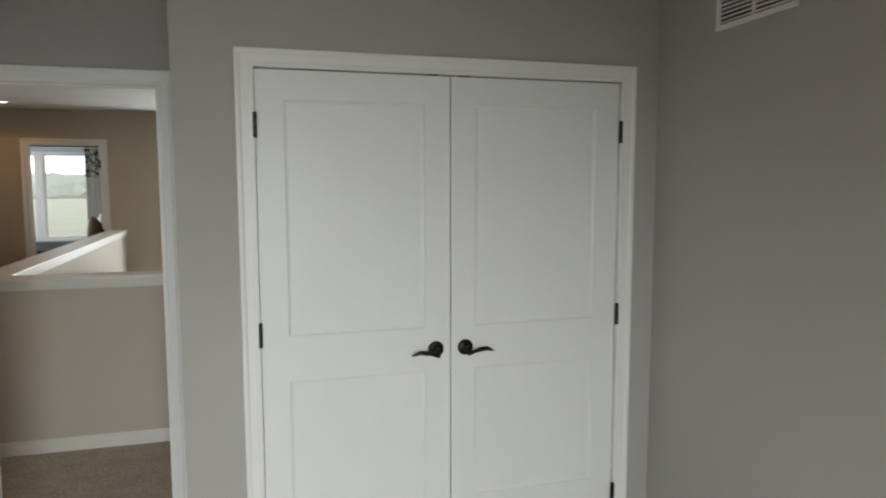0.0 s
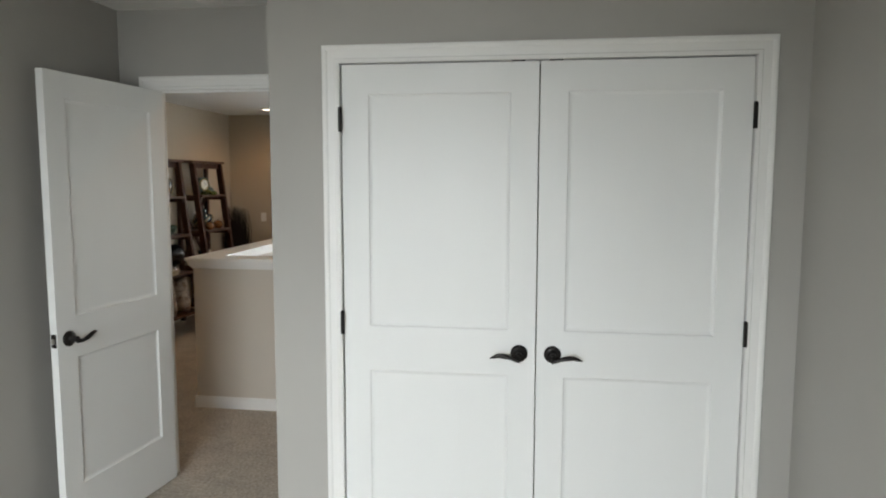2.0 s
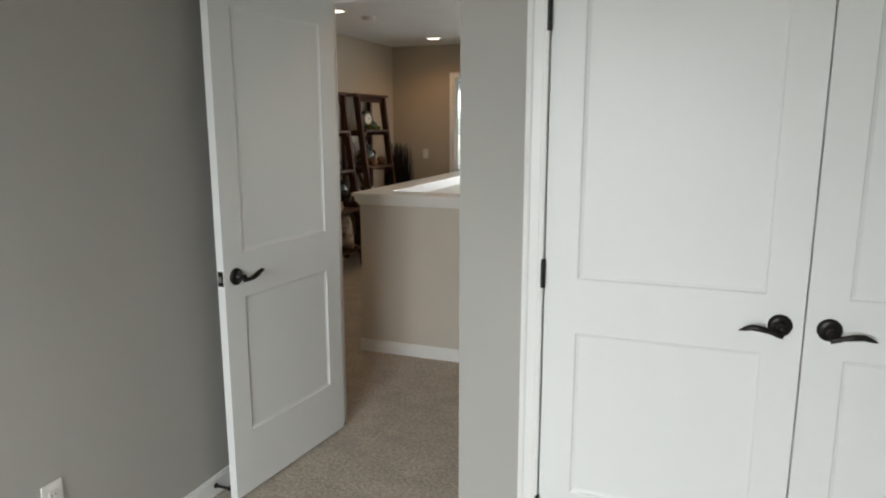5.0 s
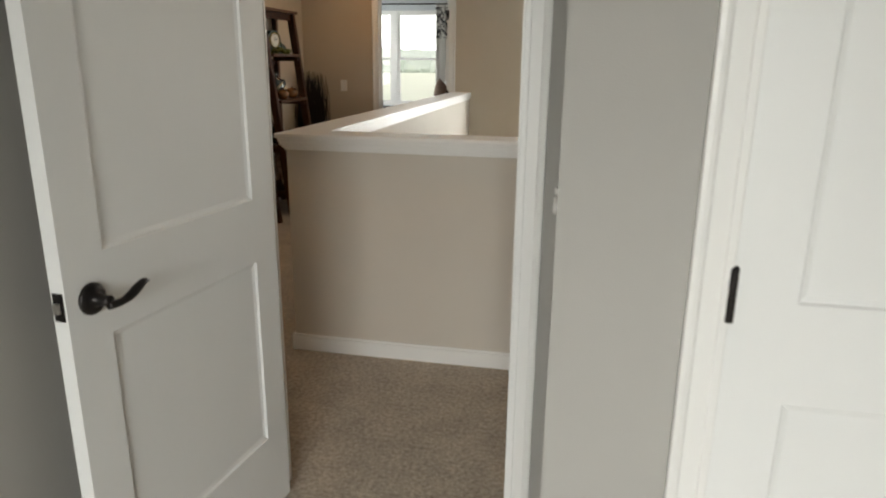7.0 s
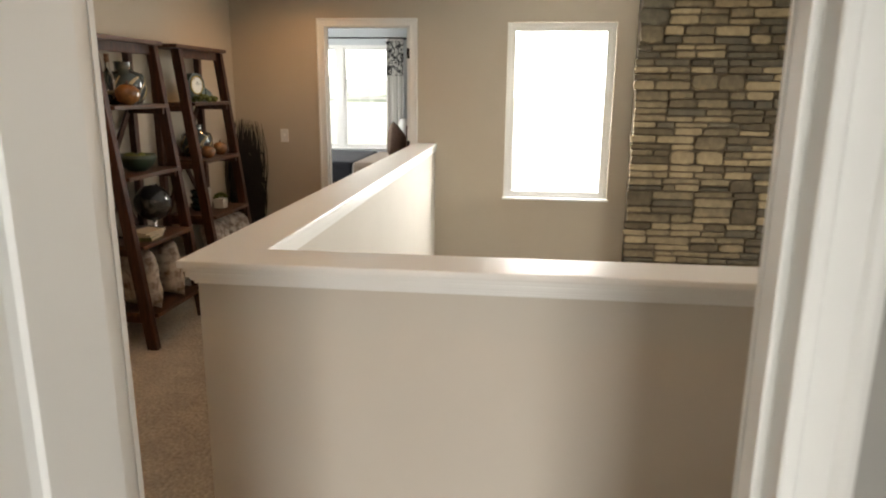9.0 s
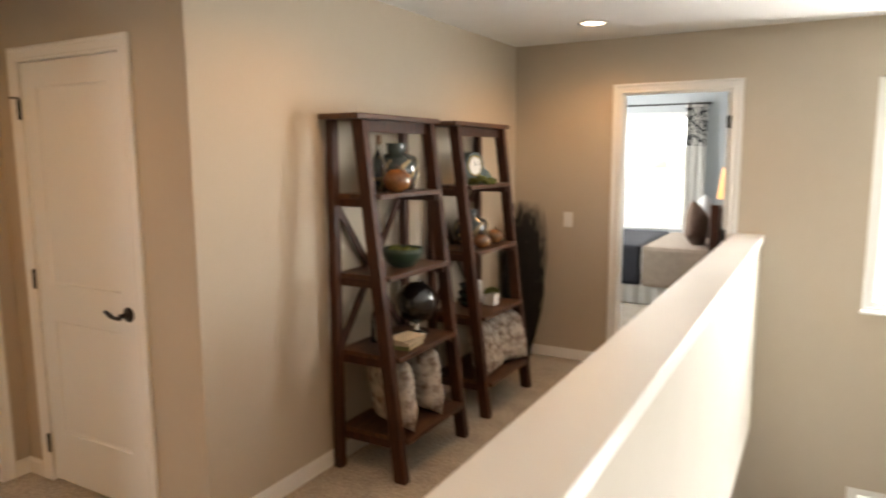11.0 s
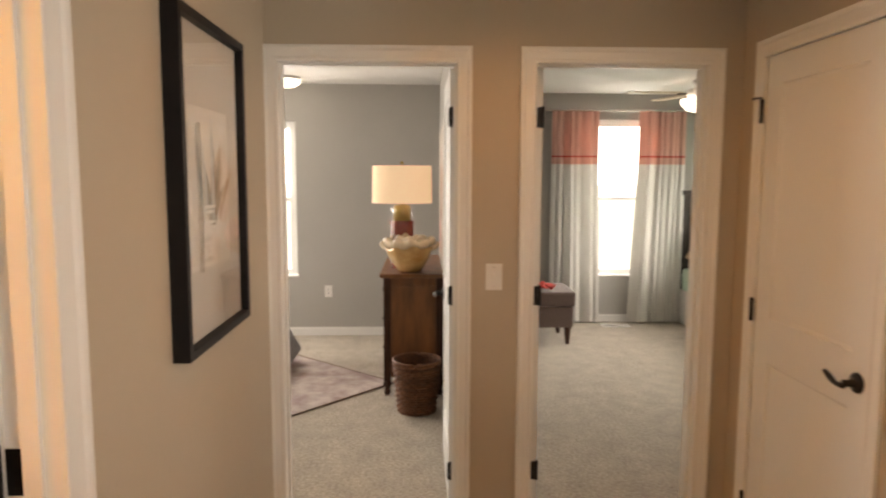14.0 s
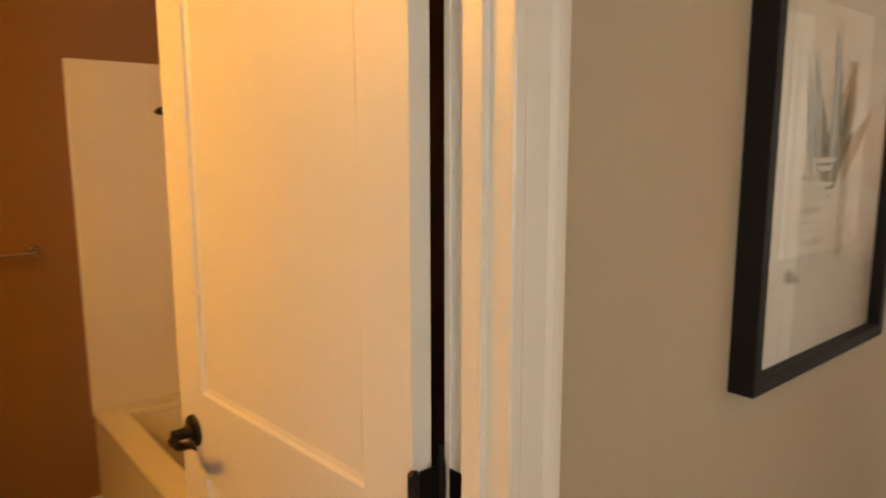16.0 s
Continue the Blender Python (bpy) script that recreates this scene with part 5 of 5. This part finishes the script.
part("rim", tube(bmesh.new(), [(0.156 * math.cos(a), 0.156 * math.sin(a), 0.352) for a in [2 * math.pi * i / 36 for i in range(37)]], 0.012, 8), WICKER, bask, smooth=True)
rug = thing("rug", "faded grey and rose oriental rug on carpet", "rug", pose(-6.62, 4.127, 0, 0, 0, -42.3))
part("woven_field", boxes((-0.1, 2.0, -2.3, 0, 0.001, 0.010), bevel=0.002), RUG, rug)
part("binding", boxes((-0.1, 2.0, 0, 0.010, 0.001, 0.0115), (-0.110, -0.1, -2.3, 0.010, 0.001, 0.0115)), PILLOWBROWN, rug, "dark bound edge")
art = thing("canvas_print", "pale abstract canvas with rust brown shapes", "picture", pose(-6.95, 4.58, 0.95))
part("canvas", boxes((0, 0.95, -0.035, 0, 0, 0.95), bevel=0.003), MAT, art)
for x0, x1, z0, z1, mm in ((0.35, 0.8, 0.30, 0.80, CANVAS), (0.1, 0.5, 0.06, 0.32, CORAL), (0.62, 0.93, 0.05, 0.24, CANVAS)):
    part("painted_patch", prism(bmesh.new(), [(x0 + (x1 - x0) * (0.5 + 0.5 * math.cos(a) * (1 + 0.15 * math.sin(5 * a))), z0 + (z1 - z0) * (0.5 + 0.5 * math.sin(a) * (1 + 0.12 * math.cos(3 * a)))) for a in [2 * math.pi * k / 24 for k in range(24)]], 0.0352, 0.0362, pose(0, 0, 0, 90)), mm, art)
bed_a = thing("bench", "dark grey upholstered bench with draped blanket", "bench", pose(-7.30, 2.2, 0))
bm = boxes((-0.05, 0.55, -0.9, 1.02, 0.10, 0.42), bevel=0.03)
for v in bm.verts:
    if v.co.y > 0.9:
        v.co.y += (0.42 - v.co.z) * 0.55
part("cover", bm, GREYFABRIC, bed_a)
for x, y in ((0, -0.85), (0.48, -0.85), (0, 0.9), (0.48, 0.9)):
    part("leg", boxes((x, x + 0.05, y, y + 0.05, 0, 0.12), bevel=0.004), DARKWOOD, bed_a)


def flush_light(x, y, r, label):
    ob = thing("ceiling_light", label, "ceiling light", pose(x, y, CEIL, 180))
    part("base_plate", lathe(bmesh.new(), [(r, 0), (r, 0.02), (r * 0.96, 0.025)], 32), PLASTIC, ob)
    part("diffuser", lathe(bmesh.new(), [(r * 0.95, 0.025), (r * 0.92, 0.06), (r * 0.6, 0.085), (0, 0.09)], 32), LENSCOOL, ob, smooth=True)
    return ob


flush_light(-7.84, 3.2, 0.13, "round white ceiling light in the grey bedroom")
flush_light(-2.95, 11.4, 0.16, "round white ceiling light in the far bedroom")

# ---- bedroom with the coral curtains ----


def curtain(name, m, w, h, seed, amp, label, bands, group, flare=0.0):
    """A hanging curtain: local x along the rod, from z=0 up to h; bands are (from, to, material, name). It spreads by flare towards the hem."""
    ob = thing(name, label, "curtain", m, group)
    g = random.Random(seed)
    folds = [(g.uniform(0.04, 0.96), g.uniform(0.018, 0.05), g.choice((-1, 1, 1))) for k in range(9)]

    def fold(u):
        y = 0.45 * amp * math.sin(5.5 * math.pi * u + seed)
        return y + sum(s * amp * math.exp(-((u - c0) / sg) ** 2) for c0, sg, s in folds)

    for lo, hi2, mat, nm in bands:
        n, steps = 90, 8 if hi2 - lo > 0.5 else 2
        bm = bmesh.new()
        grid = []
        for k in range(steps + 1):
            z = lo + (hi2 - lo) * k / steps
            row = []
            for side in (0, 1):
                for i in range(n + 1):
                    u = i / n
                    low = max(0.0, 1 - z / 1.75)
                    x = u * w + flare * low * (u if flare > 0 else 1 - u)
                    y = fold(u) * (1 + 0.35 * low) + 0.006 * math.sin(9 * u + 2.2 * z)
                    row.append(bm.verts.new((x, y + 0.005 * side, z)))
            grid.append(row)
        for p, q in zip(grid, grid[1:]):
            for i in range(n):
                bm.faces.new((p[i], p[i + 1], q[i + 1], q[i]))
                e = n + 1 + i
                bm.faces.new((p[e + 1], p[e], q[e], q[e + 1]))
            for i, e in ((0, n + 1), (n, 2 * n + 1)):
                bm.faces.new((p[i], q[i], q[e], p[e]) if i else (p[e], q[e], q[i], p[i]))
        part(nm, bm, mat, ob, smooth=True)
    return ob


CB = [(0.02, 1.70, LINEN, "lower_panel"), (1.7001, 1.772, CORAL, "coral_hem"), (1.7721, 1.788, REDBAND, "ribbon"), (1.7881, 2.25, CORAL, "coral_top")]
curtain("curtain", pose(-8.78, 5.765, 0, 0, 0, 90), 0.50, 2.3, 3, 0.021, "white linen curtain with coral top and red ribbon", CB, "coral curtains", 0.05)
curtain("curtain", pose(-8.78, 6.685, 0, 0, 0, 90), 0.50, 2.3, 8, 0.021, "white linen curtain with coral top and red ribbon", CB, "coral curtains", -0.07)
rod = thing("curtain_rod", "thin metal curtain rod above the window", "curtain rod", pose(-8.80, 5.62, 2.235))
part("rod", tube(bmesh.new(), [(0.04, 0, 0.02), (0.04, 1.7, 0.02)], 0.009, 10), CHROME, rod)
for y in (0.02, 1.66):
    part("bracket", boxes((-0.06, 0.05, y, y + 0.02, -0.01, 0.005)), CHROME, rod)
    part("finial", lathe(bmesh.new(), [(0, -0.02), (0.016, -0.008), (0.016, 0.008), (0, 0.02)], 12, pose(0.04, 0 if y < 0.5 else 1.7, 0.02)), CHROME, rod, smooth=True)
ott = thing("ottoman", "taupe brown upholstered ottoman bench with wooden legs", "ottoman", pose(-8.38, 5.25, 0))
part("seat_cushion", boxes((-0.02, 0.56, -0.3, 0.59, 0.365, 0.505), bevel=0.025), TAUPE, ott)
part("base", boxes((0, 0.54, -0.28, 0.57, 0.165, 0.364), bevel=0.01), TAUPE, ott)
for x in (0.04, 0.49):
    for y in (-0.22, 0.53):
        part("leg", lathe(bmesh.new(), [(0.018, 0), (0.034, 0.164)], 14, pose(x, y, 0)), DARKWOOD, ott)
fl = thing("coral_throw", "crumpled coral fabric lying on the ottoman", "throw", pose(-7.99, 5.55, 0.506))
bm = bmesh.new()
rng = random.Random(9)
for i in range(28):
    a, d = rng.uniform(0, 6.28), rng.uniform(0, 0.11)
    q = bmesh.ops.create_icosphere(bm, subdivisions=1, radius=1)
    for v in q["verts"]:
        v.co = Vector((d * math.cos(a) + v.co.x * 0.035, d * math.sin(a) * 1.3 + v.co.y * 0.035, 0.02 + rng.uniform(0, 0.035) + v.co.z * 0.018))
part("folds", bm, REDBAND, fl)
bed_b = thing("bed", "white-skirted bed with tall grey panelled headboard", "bed", pose(-8.85, 7.18, 0))
part("headboard", boxes((0.0, 0.06, -0.02, 1.16, 0.1, 1.38), bevel=0.006), GREYFABRIC, bed_b)
part("headboard_rail", boxes((-0.002, 0.08, -0.035, 1.175, 1.38, 1.43), bevel=0.006), GREYFABRIC, bed_b)
part("mattress", boxes((0.07, 2.05, 0.02, 1.12, 0.30, 0.57), bevel=0.05), BEDWHITE, bed_b)
part("coverlet", boxes((0.10, 2.07, -0.004, 1.13, 0.365, 0.605), bevel=0.045), MINT, bed_b, "mint green quilted coverlet")
o = [(0.07 + 1.96 * i / 110, 0.005 + 0.012 * math.sin(i * 0.9)) for i in range(111)]
part("bed_skirt", prism(bmesh.new(), o + [(2.03, 1.1), (0.07, 1.1)], 0.012, 0.37), LINEN, bed_b)
part("headboard_panel", boxes((0.061, 0.068, 0.07, 1.07, 0.62, 1.30), bevel=0.003), GREYFABRIC, bed_b)
cushion("bed_pillow", pose(-8.62, 7.47, 0.79, 0, 24, 84), 0.50, 0.36, 0.15, TANPILLOW, "tan pillow leaning on the grey headboard")
cushion("bed_pillow", pose(-8.70, 7.56, 0.90, 0, 14, 86), 0.50, 0.42, 0.12, MINT, "mint green pillow behind the tan one")
fan = thing("ceiling_fan", "white ceiling fan with pale blades and lit bowl", "ceiling fan", pose(-7.82, 6.92, CEIL, 180))
part("canopy", lathe(bmesh.new(), [(0.07, 0), (0.065, 0.03), (0.02, 0.05), (0.018, 0.07)], 28), PLASTIC, fan, smooth=True)
part("motor", lathe(bmesh.new(), [(0.03, 0.07), (0.11, 0.085), (0.125, 0.12), (0.10, 0.155), (0.06, 0.17)], 32), PLASTIC, fan, smooth=True)
part("light_bowl", lathe(bmesh.new(), [(0.165, 0.172), (0.16, 0.215), (0.12, 0.26), (0.05, 0.285), (0, 0.29)], 32), LENSCOOL, fan, smooth=True)
for k in range(5):
    b = part("blade", box(bmesh.new(), 0.17, 0.66, -0.06, 0.06, 0.112, 0.119, 0.002, m=pose(0, 0, 0, 0, 0, 72 * k + 20)), FANBLADE, fan)
    part("blade_arm", box(bmesh.new(), 0.09, 0.2, -0.015, 0.015, 0.119, 0.127, 0.002, m=pose(0, 0, 0, 0, 0, 72 * k + 20)), BRONZE, b)
reg = thing("floor_register", "white slotted floor register in the carpet", "vent", pose(-8.70, 6.33, 0))
for k in range(9):
    part("slat", boxes((0.0, 0.10, 0.03 * k, 0.03 * k + 0.012, 0.001, 0.007)), PLASTIC, reg)
part("frame", boxes((-0.02, 0, -0.02, 0.272, 0.001, 0.008), (0.10, 0.12, -0.02, 0.272, 0.001, 0.008), (0, 0.10, -0.02, -0.002, 0.001, 0.008), (0, 0.10, 0.254, 0.272, 0.001, 0.008)), PLASTIC, reg)

# ---- far bedroom ----
bed = thing("bed", "bed with beige spread, charcoal throw and white skirt", "bed", pose(-4.12, 11.18, 0))
part("mattress", boxes((0.0, 2.05, 0.0, 1.50, 0.32, 0.62), bevel=0.06), BEDWHITE, bed)
bm = boxes((1.385, 2.06, -0.014, 1.512, 0.20, 0.642), bevel=0.045)
part("spread", bm, BEIGE, bed, "beige bedspread")
part("throw_band", boxes((-0.02, 1.38, -0.02, 1.518, 0.21, 0.648), bevel=0.04), NAVY, bed, "charcoal throw")
o = [(2.03 * i / 120, 0.01 + 0.010 * math.sin(i * 0.8)) for i in range(121)]
part("bed_skirt", prism(bmesh.new(), o + [(2.03, 1.48), (0, 1.48)], 0.012, 0.40), LINEN, bed)
part("headboard", boxes((2.07, 2.13, -0.02, 1.52, 0.1, 1.06), bevel=0.02), DARKWOOD, bed)
part("headboard_post", boxes((2.06, 2.14, -0.06, -0.021, 0.0, 1.10), bevel=0.01), DARKWOOD, bed)
cushion("bed_pillow", pose(-2.245, 11.50, 0.845, 0, 24, 84), 0.52, 0.42, 0.17, PILLOWBROWN, "taupe patterned pillow leaning on the headboard")
cushion("bed_pillow", pose(-2.25, 12.22, 0.855, 0, 22, 88), 0.6, 0.45, 0.18, BEDWHITE, "white pillow leaning on the headboard")
FB = [(0.03, 1.70, LINEN, "lower_panel"), (1.7001, 2.16, PRINTED, "printed_top"), (2.1601, 2.22, LINEN, "header")]
curtain("curtain", pose(-2.59, 12.62, 0), 0.24, 2.2, 11, 0.026, "white curtain with black and white printed top", FB, "printed curtains")
curtain("curtain", pose(-4.45, 12.62, 0), 0.36, 2.2, 14, 0.030, "white curtain with black and white printed top", FB, "printed curtains")
rod = thing("curtain_rod", "black curtain rod over the double window", "curtain rod", pose(-4.3, 12.58, 2.20))
part("rod", tube(bmesh.new(), [(0, 0, 0), (1.0, 0, 0), (2.0, 0, 0)], 0.010, 10), BLACK, rod)
for x in (0.06, 1.94):
    part("bracket", boxes((x, x + 0.02, 0, 0.17, -0.012, 0.004)), BLACK, rod)
fn = thing("nightstand", "dark wooden nightstand beside the bed", "nightstand", pose(-1.97, 10.62, 0))
part("body", boxes((0, 0.5, 0, 0.42, 0.08, 0.60), bevel=0.006), DARKWOOD, fn)
part("top_board", boxes((-0.02, 0.52, -0.02, 0.44, 0.60, 0.625), bevel=0.004), DARKWOOD, fn)
for x in (0.03, 0.43):
    for y in (0.03, 0.35):
        part("leg", boxes((x, x + 0.04, y, y + 0.04, 0, 0.08)), DARKWOOD, fn)
fl = thing("table_lamp", "lit amber table lamp on the nightstand", "table lamp", pose(-1.80, 10.84, 0.626))
part("base", lathe(bmesh.new(), [(0.08, 0), (0.08, 0.014), (0.025, 0.035), (0.055, 0.16), (0.06, 0.30), (0.02, 0.46), (0.012, 0.6)], 22), LAMPRED, fl, smooth=True)
bm = bmesh.new()
lathe(bm, [(0.17, 0.56), (0.13, 0.85)], 32)
for f in [f for f in bm.faces if len(f.verts) > 4]:
    bm.faces.remove(f)
part("shade", bm, SHADEWARM, fl, "amber shade")

# ---- bathroom ----
tub = thing("bathtub", "white acrylic bathtub with matching wall surround", "bathtub", pose(-3.68, 1.40, 0))
TW, TL, TH = 0.77, 1.53, 0.45
part("apron", boxes((TW - 0.03, TW, 0, TL, 0, TH - 0.03), bevel=0.006), ACRYLIC, tub)
part("rim", boxes((0, TW + 0.01, 0.0, 0.12, TH - 0.03, TH), (0, TW + 0.01, TL - 0.1, TL, TH - 0.03, TH), (0, 0.07, 0.12, TL - 0.1, TH - 0.03, TH), (TW - 0.10, TW + 0.01, 0.12, TL - 0.1, TH - 0.03, TH), bevel=0.008), ACRYLIC, tub)
part("basin", boxes((0.07, TW - 0.10, 0.12, TL - 0.1, 0.08, 0.10), (0.05, 0.07, 0.10, TL - 0.08, 0.08, TH - 0.03), (TW - 0.10, TW - 0.08, 0.10, TL - 0.08, 0.08, TH - 0.03), (0.07, TW - 0.10, 0.10, 0.12, 0.08, TH - 0.03), (0.07, TW - 0.10, TL - 0.1, TL - 0.08, 0.08, TH - 0.03)), ACRYLIC, tub)
part("surround_panel", boxes((0.0, TW + 0.01, 0.0, 0.022, TH, 1.83), bevel=0.006), ACRYLIC, tub)
part("surround_panel", boxes((0.0, 0.022, 0.022, TL, TH, 1.83), bevel=0.006), ACRYLIC, tub)
part("corner_shelf", boxes((0.022, 0.14, 0.022, 0.12, 0.95, 0.98), bevel=0.01), ACRYLIC, tub)
arm = thing("shower_arm", "dark bronze shower arm on the tan end wall", "shower arm", pose(-2.955, 2.9445, 1.59))
part("flange", lathe(bmesh.new(), [(0.022, 0), (0.020, 0.006), (0.010, 0.010)], 20, pose(0, 0, 0, 90)), BRONZE, arm)
part("pipe", tube(bmesh.new(), [(0, -0.008, 0), (0.03, -0.12, 0.006), (0.08, -0.25, 0.003), (0.105, -0.31, -0.003), (0.112, -0.325, -0.005)], [0.009, 0.009, 0.010, 0.010, 0.004], 12), BRONZE, arm, smooth=True)
bar = thing("towel_bar", "brushed nickel towel bar on the tan wall", "towel bar", pose(-2.75, 1.40, 1.115))
part("rail", tube(bmesh.new(), [(0.0, 0.06, 0), (0.6, 0.06, 0)], 0.008, 10), CHROME, bar)
for x in (0.0, 0.6):
    part("post", lathe(bmesh.new(), [(0.024, 0), (0.022, 0.008), (0.010, 0.012), (0.010, 0.068), (0, 0.07)], 18, pose(x, 0, 0, -90)), CHROME, bar)
van = thing("vanity_light", "lit warm vanity light bar on the bathroom wall", "wall light", pose(-1.585, 2.6, 1.98, 0, 0, -90))
part("back_plate", boxes((-0.3, 0.3, -0.02, 0, -0.05, 0.05), bevel=0.004), CHROME, van)
for x in (-0.2, 0.0, 0.2):
    part("glass_shade", lathe(bmesh.new(), [(0.025, 0.06), (0.045, 0.0), (0.055, -0.06)], 22, pose(x, -0.09, -0.02)), LENSCOOL, van, smooth=True)
